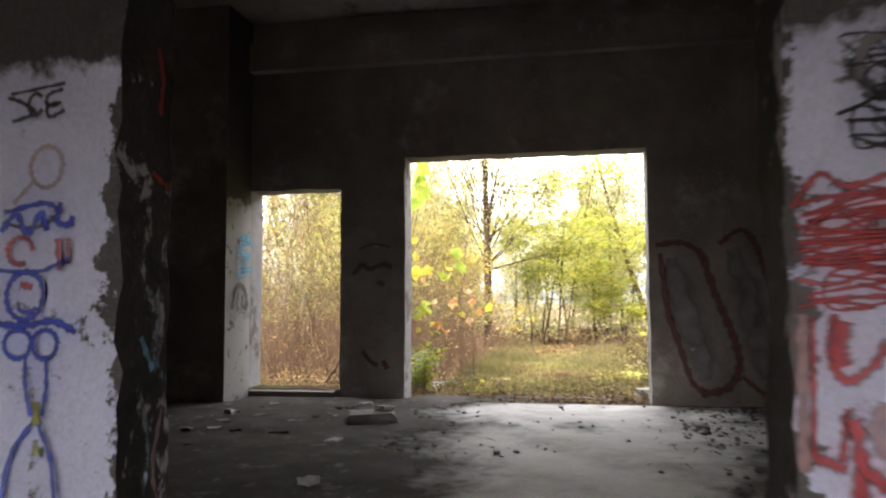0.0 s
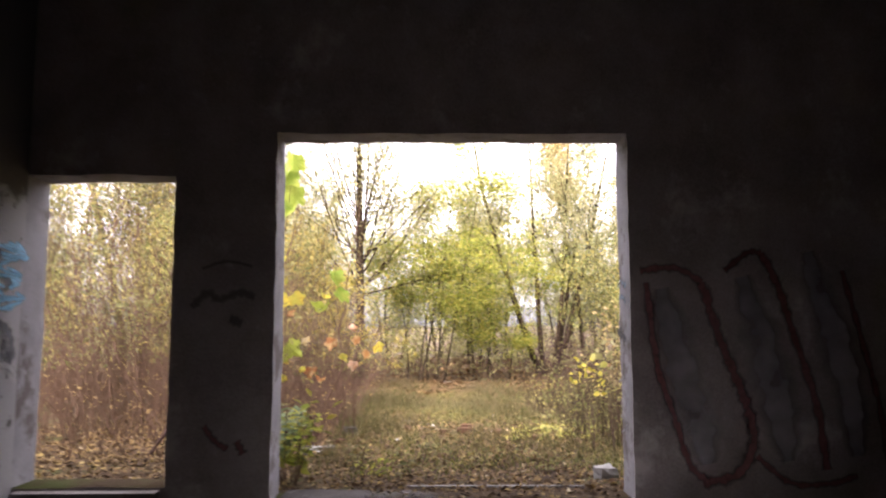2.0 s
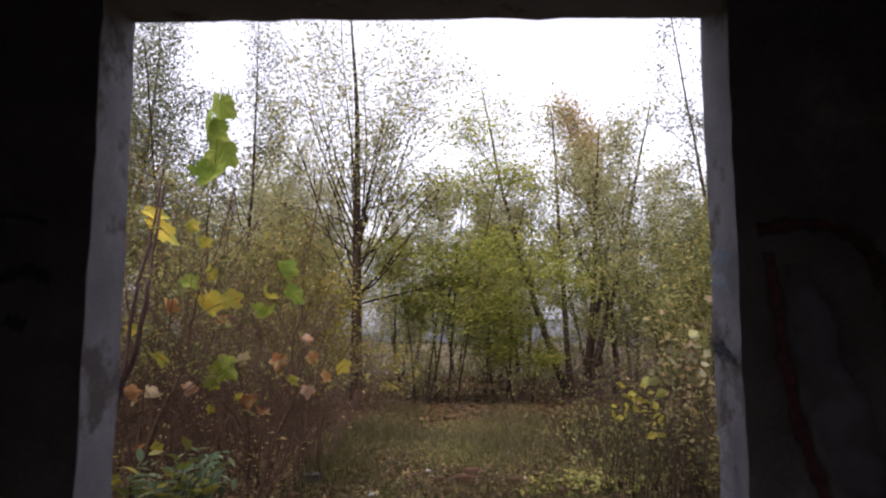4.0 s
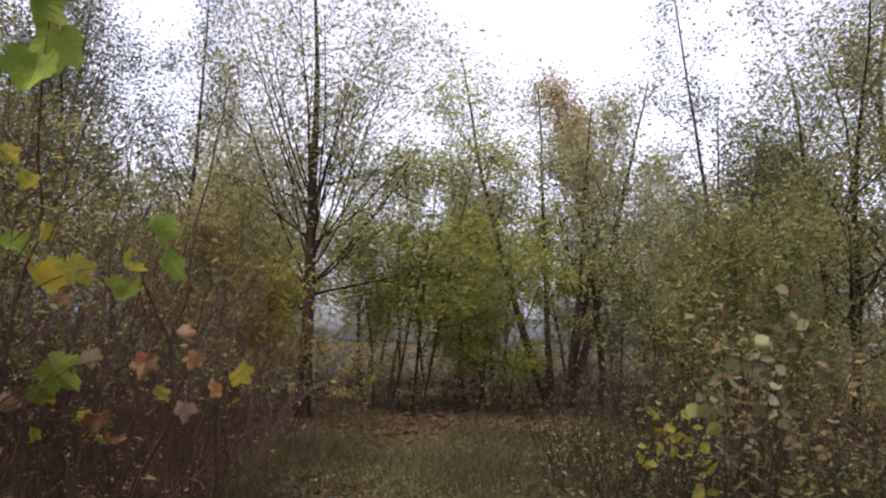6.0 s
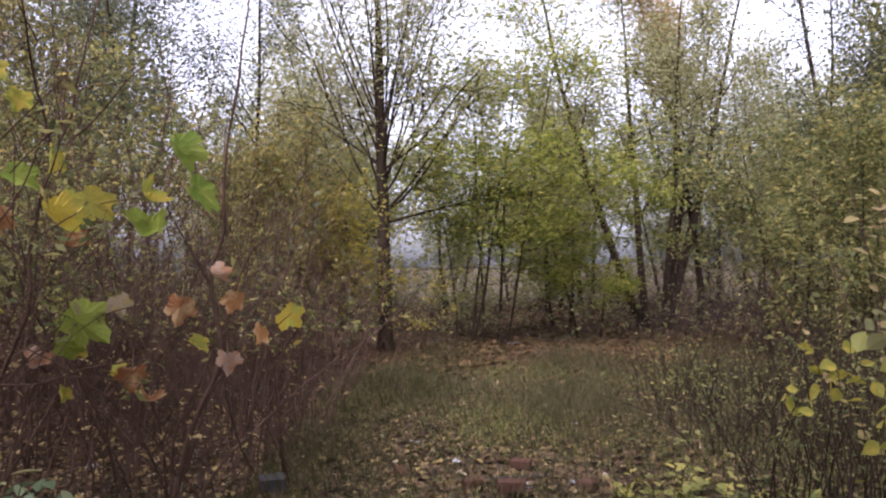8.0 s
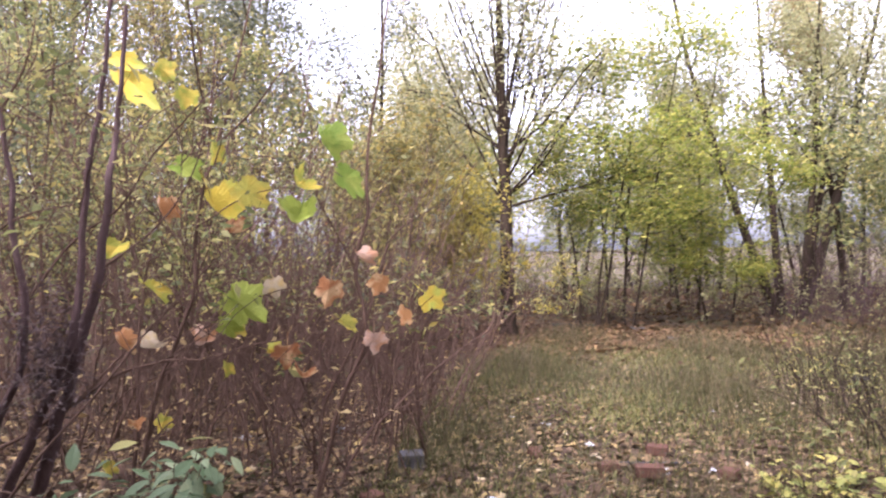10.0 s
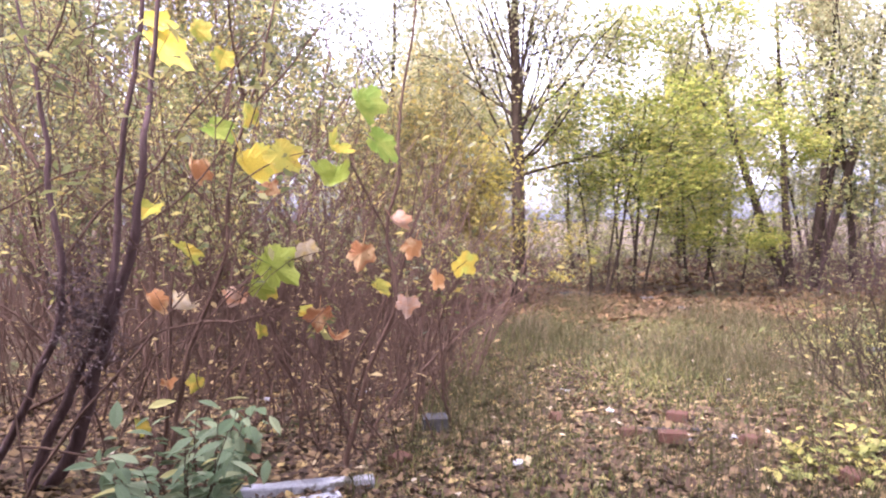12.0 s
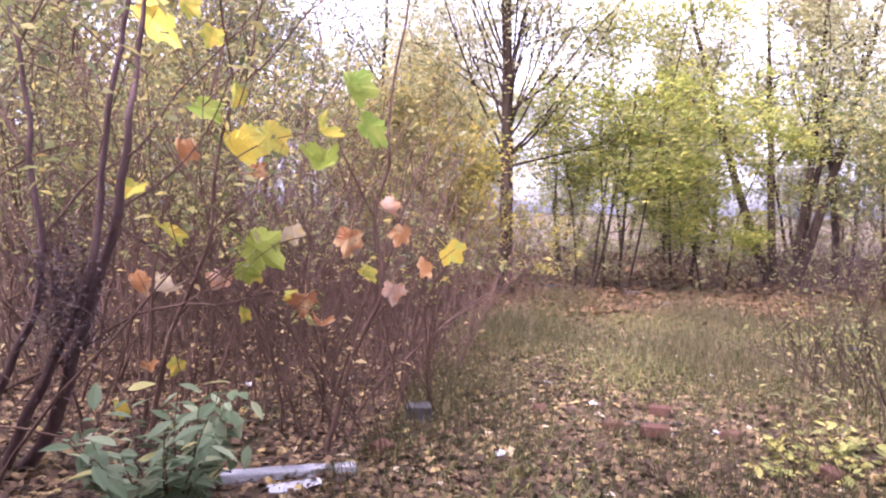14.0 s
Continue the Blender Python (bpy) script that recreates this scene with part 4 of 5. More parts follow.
tree("small_tree", -0.75, 14.6, -0.22, "slim young tree with several thin stems", "tree", 24, 4.6, 0.04, ((-0.1, 0), (0.35, 0.1), (0.9, 0)), fork=0.4, limbs=8, rise=30, reach=0.28, leaf_n=3200, leaf_size=0.095, leaf=GREEN, scatter=0.18, flat=0.72)

tree("tree", -6.3, 11.2, -0.22, "tall young tree with small grey-green leaves", "tree", 25, 9.5, 0.07, ((-0.5, 0.2), (0.8, 0.1)), fork=0.22, limbs=15, rise=48, reach=0.24, leaf_n=26000, leaf_size=0.062, leaf=GREYGREEN, scatter=0.22, crown_from=0.15)
tree("tree", -9.0, 9.4, -0.22, "tall young tree with small yellow-green leaves", "tree", 26, 9.0, 0.07, ((-0.5, 0.2), (0.8, 0.1)), fork=0.2, limbs=15, rise=45, reach=0.26, leaf_n=24000, leaf_size=0.062, leaf=OLIVE, scatter=0.22, crown_from=0.12)
tree("tree", -4.2, 17.5, -0.22, "slender tree with thin yellow-green foliage", "tree", 27, 8.0, 0.07, fork=0.2, limbs=24, rise=45, reach=0.3, leaf_n=18000, leaf_size=0.07, leaf=HAZEL, scatter=0.2, crown_from=0.1)
tree("tree", 7.6, 20.5, -0.22, "slender tree with thin yellow-green foliage", "tree", 28, 7.5, 0.07, ((-0.6, 0), (0.7, 0)), fork=0.15, limbs=15, rise=40, reach=0.3, leaf_n=22000, leaf_size=0.075, leaf=HAZEL, scatter=0.2, crown_from=0.08)

tree("small_tree", -4.9, 6.6, -0.22, "young tree with spreading twigs and yellow-green leaves", "tree", 33, 5.2, 0.035, ((-0.6, 0.1), (0.5, 0.3)), fork=0.2, limbs=13, rise=22, reach=0.36, leaf_n=13000, leaf_size=0.058, leaf=OLIVE, bark=TWIG, lift=0.2, scatter=0.14, crown_from=0.2)
tree("small_tree", -7.4, 7.8, -0.22, "young tree with spreading twigs and yellow-green leaves", "tree", 34, 6.2, 0.04, ((-0.6, 0.1), (0.5, 0.3)), fork=0.2, limbs=13, rise=25, reach=0.36, leaf_n=14000, leaf_size=0.06, leaf=GREYGREEN, bark=TWIG, lift=0.2, scatter=0.14, crown_from=0.2)
for k, (px, py, ph) in enumerate(((-1.6, 22.5, 6.6), (1.6, 24.5, 6.4), (5.4, 25.0, 6.6), (-4.8, 21.5, 6.4), (-7.4, 20.0, 8.0), (9.6, 23.0, 8.6))):
    tree("tree", px, py, -0.23, "airy young tree with pale autumn leaves", "tree", 90 + k, ph, 0.07, ((-0.6, 0), (0.6, 0.2)), fork=0.2, limbs=12, rise=38, reach=0.34, leaf_n=11000, leaf_size=0.1, leaf=HAZEL, scatter=0.22, crown_from=0.1, group="pale trees behind the clearing")
tree("tree", -4.4, 18.5, -0.22, "slender tree with airy pale green leaves", "tree", 35, 6.4, 0.06, ((-0.7, 0), (0.8, 0.2)), fork=0.25, limbs=14, rise=34, reach=0.34, leaf_n=10000, leaf_size=0.08, leaf=HAZEL, lift=0.2, scatter=0.16, crown_from=0.2)
tree("tree", 1.5, 19.0, -0.22, "slender tree with airy pale green leaves", "tree", 36, 8.2, 0.06, ((-0.7, 0), (0.8, 0.2)), fork=0.25, limbs=14, rise=44, reach=0.26, leaf_n=14000, leaf_size=0.085, leaf=HAZEL, lift=0.3, scatter=0.18, crown_from=0.25)
# far wood: a few grown trees, each repeated
FAR = [tree("far_tree", -6 + 9 * k, 27 + k, -0.23, "distant tree in yellow-green autumn leaf", "tree", 40 + k, 7.5 + k, 0.12, ((-0.6, 0), (0.7, 0.2)), fork=0.12, limbs=13, rise=40, reach=0.3, leaf_n=10000, leaf_size=0.13,
            leaf=(HAZEL, GREYGREEN, HAZEL)[k], scatter=0.35, crown_from=0.2, group="trees of the far wood") for k in range(3)]
RF = random.Random(9)
for i in range(34):
    u = i / 33
    px, py = -34 + 68 * u + RF.uniform(-1.5, 1.5), RF.uniform(22, 36) + 6 * abs(u - 0.5)
    if -4 < px < 3 and py < 27:
        py += 6
    s = RF.uniform(0.75, 1.05) * (1.15 if px < -8 or px > 12 else 0.85)
    c = copy_thing(FAR[RF.randrange(3)], pose(px, py, -0.23, 0, 0, RF.uniform(0, 360)) @ Matrix.Scale(s, 4))
for i in range(16):
    px = (-1 if i % 2 else 1) * RF.uniform(13, 26)
    copy_thing(FAR[RF.randrange(3)], pose(px, RF.uniform(4, 20), -0.23, 0, 0, RF.uniform(0, 360)) @ Matrix.Scale(RF.uniform(0.9, 1.3), 4))


# ---------------------------------------------------------------- thicket
def in_clearing(x, y):
    left = -1.25 - 0.12 * max(0, y - 5) + (0.5 if y > 11 else 0)
    right = 2.3 + 0.22 * (y - 4)
    return left < x < right


def tallest(x, y):
    """The thicket grows lower towards the clearing."""
    return min(4.6, max(1.5, 1.7 + 0.85 * (-1.3 - x - 0.08 * (y - 4))))


def sapling(x, y, seed, height, group="", leaf=YELLOW, n_leaf=70, label="slender leafy sapling with reddish-brown stem"):
    rng = np.random.default_rng(seed)
    z = float(ground_z(x, y))
    t = thing("sapling", x, y, z, label, "sapling", group)
    g, h, spots = Geo(), Geo(), []
    stem = bend(rng, (0, 0, -0.05), (rng.normal() * 0.26, rng.normal() * 0.26, 1), height, 10, 0.12, 0.12)
    r = rng.uniform(0.006, 0.0135) * (0.6 + height / 6)
    tube(g, stem, r, 0.003, 6)
    attach("stem", g.mesh("stem", TWIG, True), t)
    for _ in range(rng.integers(7, 15)):
        a = rng.uniform(0.15, 0.95)
        az = rng.uniform(0, 6.28)
        tw = bend(rng, along(stem, a), (math.cos(az), math.sin(az), rng.uniform(0.6, 1.6)), height * rng.uniform(0.12, 0.38), 6, 0.25, 0.16)
        tube(h, tw, r * 0.45, 0.0018, 4)
        spots.append(tw)
        if rng.random() < 0.7:
            sb = bend(rng, along(tw, 0.5), rng.normal(size=3) + (0, 0, 0.5), height * 0.09, 3)
            tube(h, sb, 0.003, 0.0015, 3)
            spots.append(sb)
    tagged(attach("twig_spray", h.mesh("twig_spray", TWIG, True), t), kind="stuff")
    if n_leaf:
        c = np.array([along(spots[rng.integers(len(spots))], rng.uniform(0.2, 1)) for _ in range(n_leaf)]) + rng.normal(size=(n_leaf, 3)) * 0.03
        c = c[c[:, 2] > min(1.1, 0.45 * height)]
        k = Geo()
        leaves(k, rng, c, 0.058, 0.4, 0.4)
        attach("foliage", k.mesh("foliage", leaf), t)
    return t


for k, (px, py, ph) in enumerate(((-2.35, 11.6, 2.2), (-1.75, 12.3, 1.9), (-2.7, 12.5, 2.6), (-1.6, 10.9, 1.5), (-2.0, 12.9, 3.0), (-2.5, 13.0, 2.6))):
    sapling(px, py, 480 + k, ph, "saplings of the thicket", GOLD, 260, "slender sapling with golden yellow leaves")
RT = random.Random(31)
made = 0
while made < 135:
    px, py = RT.uniform(-6.2, -1.1), RT.uniform(4.3, 9.0)
    if in_clearing(px, py) or (px < -4.5 and RT.random() < 0.4):
        continue
    sapling(px, py, 500 + made, min(RT.uniform(1.8, 4.6), tallest(px, py) * RT.uniform(0.85, 1.15)), "saplings of the thicket", RT.choice((YELLOW, OLIVE, OLIVE, GREYGREEN)), RT.randrange(20, 110))
    made += 1


def thicket(name, seed, n, region, low, high, radius, leaf_n, leaf, label, leaf_from=0.35, leaf_size=0.05, stem_mat=TWIG, keep_clear=True):
    rng = np.random.default_rng(seed)
    g, spots = Geo(), []
    x0, x1, y0, y1 = region
    k = 0
    while k < n:
        x, y = rng.uniform(x0, x1), rng.uniform(y0, y1)
        if keep_clear and in_clearing(x, y):
            continue
        k += 1
        h = rng.uniform(low, high)
        if keep_clear and x < 0:
            h = min(h, tallest(x, y))
        stem = bend(rng, (x, y, float(ground_z(x, y)) - 0.04), (rng.normal() * 0.28, rng.normal() * 0.28, 1), h, 7, 0.08, 0.13)
        tube(g, stem, radius * rng.uniform(0.5, 1.3), 0.002, 4)
        for _ in range(rng.integers(3, 8)):
            az = rng.uniform(0, 6.28)
            tw = bend(rng, along(stem, rng.uniform(0.2, 0.95)), (math.cos(az), math.sin(az), rng.uniform(0.3, 1.8)), h * rng.uniform(0.08, 0.26), 4, 0.2, 0.14)
            tube(g, tw, radius * 0.3, 0.0015, 3)
            spots.append((tw, h))
    ob = thing(name, 0, 0, 0, label, "undergrowth", kind="stuff")
    attach("stalks", g.mesh("stalks", stem_mat, True), ob)
    if leaf_n:
        c = np.array([along(spots[i][0], u) for i, u in zip(rng.integers(0, len(spots), leaf_n), rng.uniform(0.1, 1, leaf_n))]) + rng.normal(size=(leaf_n, 3)) * 0.05
        c = c[c[:, 2] > leaf_from * (low + high) / 2]
        k2 = Geo()
        leaves(k2, rng, c, leaf_size, 0.4, 0.45)
        attach("foliage", k2.mesh("foliage", leaf), ob)
    return ob


thicket("thicket", 61, 560, (-11, -1.1, 4.2, 13), 1.8, 4.8, 0.010, 16000, YELLOW, "dense thicket of thin reddish stems with yellowing leaves", 0.45)
thicket("thicket", 62, 330, (-12, -2.2, 2.6, 13), 1.4, 3.8, 0.009, 21000, OLIVE, "dense thicket of thin stems with dull green leaves")
thicket("brush", 63, 600, (-9, -1.2, 3.9, 9.5), 0.4, 1.5, 0.004, 2500, TAN, "low tangle of dry brown stalks", 0.2)
thicket("brush", 64, 320, (1.9, 9, 4.5, 13), 0.3, 1.2, 0.005, 3000, OLIVE, "weedy scrub with dry stalks and green leaves", 0.1, stem_mat=BARK)
thicket("brush", 65, 260, (-14, 16, 18, 24), 0.8, 2.6, 0.010, 12000, HAZEL, "background scrub of yellow-green bushes", 0.05, 0.11, keep_clear=False)
thicket("brush", 68, 380, (-22, 26, 23, 31), 0.8, 3.2, 0.014, 15000, HAZEL, "far scrub of dull yellow-green bushes", 0.02, 0.15, keep_clear=False)
thicket("brush", 69, 720, (1.75, 5.2, 3.9, 9.0), 0.4, 1.35, 0.0055, 4200, OLIVE, "dark dry weed stalks beside the clearing", 0.05, 0.05, BARK, keep_clear=False)
thicket("brush", 66, 420, (-9, 14, 14.0, 20), 0.4, 1.3, 0.006, 9000, HAZEL, "weeds and dry stalks at the edge of the clearing", 0.02, 0.075, STRAW, keep_clear=False)
thicket("brush", 70, 190, (3.0, 7.0, 15.2, 18.2), 0.8, 2.6, 0.009, 500, OLIVE, "dark bare stalks round the clump of trunks", 0.3, 0.07, DARKTWIG, keep_clear=False)
thicket("brush", 67, 210, (4.2, 13, 8.5, 14), 1.2, 3.2, 0.011, 16000, OLIVE, "dense scrub beside the clearing in dull green leaf", 0.1, 0.07)


# ---------------------------------------------------------------- maple with large leaves
def maple_leaf(seed):
    """A five-lobed leaf, toothed, cupped and creased, one unit across."""
    rng = random.Random(seed)
    bowl, fold, twist = rng.uniform(-0.6, 0.8), rng.uniform(0.15, 0.85), rng.uniform(-1.1, 1.1)
    lobes = ((0, 1.0), (50, 0.88), (-50, 0.88), (104, 0.6), (-104, 0.6))
    bm = bmesh.new()
    centre = bm.verts.new((0, 0, 0))
    mid, rim = [], []
    for k in range(44):
        a = -176 + 352 * k / 43
        r = max(0.56, *(L * (1 - min(1, abs(a - c) / 30) ** 1.35 * 0.4) if abs(a - c) < 31 else 0.0 for c, L in lobes))
        r *= 1 + (0.05 if k % 2 else -0.05)
        if abs(a) > 150:
            r *= 0.75
        r *= 0.56
        x, y = r * math.sin(radians(a)), r * math.cos(radians(a))
        cup = bowl * (x * x + y * y) + fold * abs(x) + twist * x * y + rng.uniform(-0.02, 0.02)
        rim.append(bm.verts.new((x, y, cup)))
        mid.append(bm.verts.new((x * 0.5, y * 0.5, 0.3 * cup)))
    for k in range(43):
        bm.faces.new((mid[k], mid[k + 1], rim[k + 1], rim[k]))
        bm.faces.new((centre, mid[k + 1], mid[k]))
    s = [bm.verts.new(p) for p in ((-0.012, 0, 0.002), (0.012, 0, 0.002), (0.006, -0.6, 0.1), (-0.006, -0.6, 0.1))]
    bm.faces.new(s)
    return bm


LEAF_MESH = {}
for mk in (M_GREEN, M_YELLOW, M_LIME, M_ORANGE, M_CREAM, M_PINK):
    for k in range(5):
        LEAF_MESH[mk.name, k] = bm_mesh("leaf", maple_leaf(k), mk)

maple = thing("maple_sapling", -1.5, 3.9, -0.23, "leaning maple sapling with large green, yellow and orange leaves", "sapling")


def limb(parent, origin, pts, r0, r1, name="branch", material=TWIG, sides=6):
    """A branch through the given places, smoothed."""
    p = np.array(pts, float)
    ext = np.vstack([2 * p[0] - p[1], p, 2 * p[-1] - p[-2]])
    out = []
    for i in range(1, len(ext) - 2):
        for t in np.linspace(0, 1, 5, endpoint=False):
            a, b, c, d = ext[i - 1], ext[i], ext[i + 1], ext[i + 2]
            out.append(0.5 * (2 * b + (c - a) * t + (2 * a - 5 * b + 4 * c - d) * t * t + (3 * b - a - 3 * c + d) * t ** 3))
    out.append(p[-1])
    out = [q + np.array(noise.noise_vector(Vector(q) * 5.0)) * (0.42 * r0 + 0.007) for q in out]
    g = Geo()
    tube(g, np.array(out) - np.array(origin), r0, r1, sides)
    ob = attach(name, g.mesh(name, material, True), parent)
    if parent is maple:
        MAPLE_LIMBS.append((ob, np.array(out) - np.array(origin)))
    return ob


MAPLE_LIMBS = []


def nearest_limb(p):
    """The limb of the maple that passes closest to p."""
    return min(MAPLE_LIMBS, key=lambda q: float(np.min(np.linalg.norm(q[1] - np.array(p), axis=1))))[0]


MO = (-1.5, 3.9, -0.23)
limb(maple, MO, [(-1.81, 4.2, -0.28), (-1.61, 4.2, 0.43), (-1.42, 4.2, 0.88), (-1.48, 4.2, 1.34), (-1.39, 4.2, 1.67), (-1.38, 4.2, 2.02), (-1.27, 4.2, 2.65), (-1.2, 4.2, 3.2)], 0.019, 0.005, "stem")
limb(maple, MO, [(-1.47, 4.2, 1.3), (-1.57, 4.0, 1.64), (-1.6, 3.9, 1.8), (-1.5, 3.9, 2.0)], 0.007, 0.002)
limb(maple, MO, [(-1.43, 4.22, 0.95), (-1.27, 4.25, 1.46), (-1.05, 4.2, 1.64), (-0.83, 4.2, 1.74)], 0.009, 0.002)
limb(maple, MO, [(-1.55, 4.2, 0.6), (-1.3, 4.1, 0.86), (-1.06, 4.0, 1.04), (-0.88, 3.9, 1.16)], 0.006, 0.002)
limb(maple, MO, [(-3.57, 3.3, 0.23), (-3.08, 3.39, 0.49), (-2.78, 3.56, 0.72), (-2.53, 3.64, 0.79), (-2.23, 3.73, 0.81), (-1.94, 3.81, 0.89), (-1.5, 3.9, 0.96)], 0.014, 0.004)
limb(maple, MO, [(-3.1, 3.7, 0.3), (-2.81, 3.7, 0.59), (-2.49, 3.7, 0.73), (-2.1, 3.7, 0.84), (-1.7, 3.8, 0.78)], 0.007, 0.002)
limb(maple, MO, [(-2.92, 3.9, -0.3), (-2.83, 3.9, 0.22), (-2.7, 3.9, 0.67), (-2.47, 3.9, 1.15), (-2.43, 3.9, 1.55), (-2.35, 3.9, 1.9), (-2.18, 3.9, 2.34), (-2.1, 3.9, 2.65), (-2.02, 4.0, 3.2)], 0.017, 0.005)
limb(maple, MO, [(-2.29, 3.9, 2.08), (-2.01, 3.95, 2.36), (-1.84, 3.95, 2.54), (-1.6, 4.0, 2.75)], 0.007, 0.002)
limb(maple, MO, [(-3.0, 3.9, -0.3), (-2.92, 3.9, 0.1), (-2.88, 3.9, 0.7), (-2.83, 3.9, 1.14), (-2.75, 3.9, 1.5), (-2.65, 3.9, 1.8)], 0.016, 0.004)
limb(maple, MO, [(-2.4, 3.9, 1.62), (-2.15, 3.9, 1.75), (-1.9, 3.88, 1.82), (-1.66, 3.88, 1.82)], 0.006, 0.002)
limb(maple, MO, [(-2.7, 3.9, 0.68), (-2.4, 3.88, 0.95), (-2.05, 3.88, 1.14), (-1.75, 3.9, 1.22), (-1.5, 3.95, 1.2)], 0.007, 0.002)
limb(maple, MO, [(-1.85, 4.4, -0.1), (-1.81, 4.4, 0.38), (-1.65, 4.4, 0.69), (-1.49, 4.4, 1.04), (-1.25, 4.3, 1.4)], 0.012, 0.003)
limb(maple, MO, [(-1.7, 4.5, 0.22), (-1.27, 4.6, 0.37), (-0.99, 4.6, 0.49), (-0.72, 4.6, 0.44)], 0.006, 0.002)

RL = random.Random(77)


def hang(material, size, x, z, y=3.88, tilt=None):
    """One large leaf on the maple, turned loosely to the light."""
    ob = new("leaf", LEAF_MESH[material.name, RL.randrange(5)])
    px, py, pz = x - MO[0], y + RL.uniform(-0.12, 0.1) - MO[1], z - MO[2]
    ob.parent = nearest_limb((px, py, pz))
    turn = RL.uniform(-50, 50) if tilt is None else tilt
    ob.matrix_local = pose(px, py, pz, RL.uniform(28, 76), RL.uniform(-32, 32), 180 + RL.uniform(-35, 35)) @ pose(0, 0, 0, 0, 0, turn + 180) @ Matrix.Scale(size * 1.22, 4) @ Matrix.Translation((0, -0.15, 0))


for x, z, s in ((-1.5, 2.06, 0.25), (-1.41, 1.84, 0.27), (-1.66, 1.63, 0.25), (-2.42, 1.95, 0.22), (-2.04, 1.11, 0.3), (-2.21, 0.98, 0.17)):
    hang(M_GREEN, s, x, z)
for x, z, s in ((-2.3, 1.7, 0.33), (-0.91, 1.13, 0.19), (-1.93, 0.82, 0.11)):
    hang(M_YELLOW, s, x, z)
for x, z, s in ((-2.02, 1.79, 0.26), (-2.92, 1.48, 0.2), (-2.22, 2.05, 0.18), (-2.77, 1.2, 0.25), (-2.22, 0.97, 0.19), (-2.17, 0.73, 0.11), (-1.37, 1.0, 0.13), (-1.67, 1.81, 0.2), (-2.71, 0.35, 0.13), (-3.1, 0.05, 0.14)):
    hang(M_LIME, s, x, z)
for x, z, s in ((-2.67, 1.71, 0.2), (-2.06, 1.56, 0.15), (-3.02, 0.85, 0.2), (-1.81, 0.8, 0.2), (-1.69, 0.68, 0.17), (-1.55, 1.18, 0.19), (-1.2, 1.23, 0.14), (-1.08, 1.04, 0.14), (-2.85, 0.36, 0.12)):
    hang(M_ORANGE, s, x, z)
for x, z, s in ((-1.89, 1.22, 0.16), (-2.79, 0.84, 0.2)):
    hang(M_CREAM, s, x, z)
for x, z, s in ((-2.41, 0.89, 0.18), (-1.26, 1.37, 0.14), (-1.24, 0.89, 0.16)):
    hang(M_PINK, s, x, z)


def droop(material, size, x, y, z, tip):
    """A leaf hanging nearly edge-on, its tip drawn down."""
    ob = new("leaf", LEAF_MESH[material.name, 2])
    ob.parent = nearest_limb((x - MO[0], y - MO[1], z - MO[2]))
    v = Vector(tip).normalized()
    u = v.cross(Vector((0.3, -1.0, 0.25))).normalized()
    turn = Matrix((u, v, u.cross(v))).transposed().to_4x4()
    ob.matrix_local = Matrix.Translation(Vector((x, y, z)) - Vector(MO)) @ turn @ Matrix.Diagonal((size * 0.5, size * 1.25, size * 0.35, 1))


droop(M_YELLOW, 0.46, -2.72, 3.7, 2.5, (0.75, -0.1, -0.68))
droop(M_YELLOW, 0.32, -2.8, 3.72, 2.64, (0.85, -0.1, -0.3))
# the spray that hangs by the gateway
limb(maple, MO, [(-2.28, 3.9, 2.06), (-2.2, 3.6, 2.5), (-2.05, 3.3, 2.85), (-2.0, 3.2, 3.3)], 0.008, 0.003)
for x, z, s in ((-2.0, 2.84, 0.36), (-1.98, 3.1, 0.34), (-2.06, 3.3, 0.34), (-1.96, 3.5, 0.32)):
    hang(M_GREEN, s, x, z, 3.2)
for x, z, s in ((-2.15, 2.3, 0.15), (-2.25, 2.45, 0.14)):
    hang(M_LIME, s, x, z, 3.4)

# ---------------------------------------------------------------- dark multi-stemmed shrub with a clump
old = thing("shrub", -3.05, 3.2, -0.2, "dark many-stemmed shrub with a brown tangled clump", "shrub")
OO = (-3.05, 3.2, -0.2)
limb(old, OO, [(-3.46, 3.4, -0.3), (-3.19, 3.4, 0.07), (-3.05, 3.4, 0.46), (-2.93, 3.4, 0.77), (-2.79, 3.4, 1.17), (-2.71, 3.4, 1.52), (-2.67, 3.42, 1.88), (-2.68, 3.5, 2.15), (-2.59, 3.5, 2.9)], 0.046, 0.012, "trunk", DARKTWIG, 9)
limb(old, OO, [(-3.5, 3.3, -0.3), (-3.3, 3.3, 0.1), (-3.08, 3.3, 0.51), (-2.86, 3.3, 0.91), (-2.8, 3.3, 1.24), (-2.73, 3.3, 1.77), (-2.61, 3.3, 2.36), (-2.53, 3.3, 3.0)], 0.036, 0.01, "trunk", DARKTWIG, 8)
limb(old, OO, [(-3.75, 3.2, -0.25), (-3.46, 3.2, 0.17), (-3.26, 3.2, 0.52), (-3.1, 3.2, 0.85), (-3.07, 3.2, 1.23), (-3.14, 3.2, 1.61), (-3.15, 3.2, 1.99), (-3.21, 3.2, 2.27), (-3.3, 3.2, 2.56), (-3.35, 3.2, 3.0)], 0.03, 0.006, "trunk", DARKTWIG, 8)
limb(old, OO, [(-3.2, 3.2, 2.26), (-3.02, 3.2, 2.54), (-2.9, 3.2, 2.9)], 0.009, 0.003)
limb(old, OO, [(-3.07, 3.22, 1.2), (-2.92, 3.4, 1.52), (-2.61, 3.4, 1.7), (-2.36, 3.4, 2.0), (-2.11, 3.4, 2.21), (-1.9, 3.45, 2.45)], 0.009, 0.003)
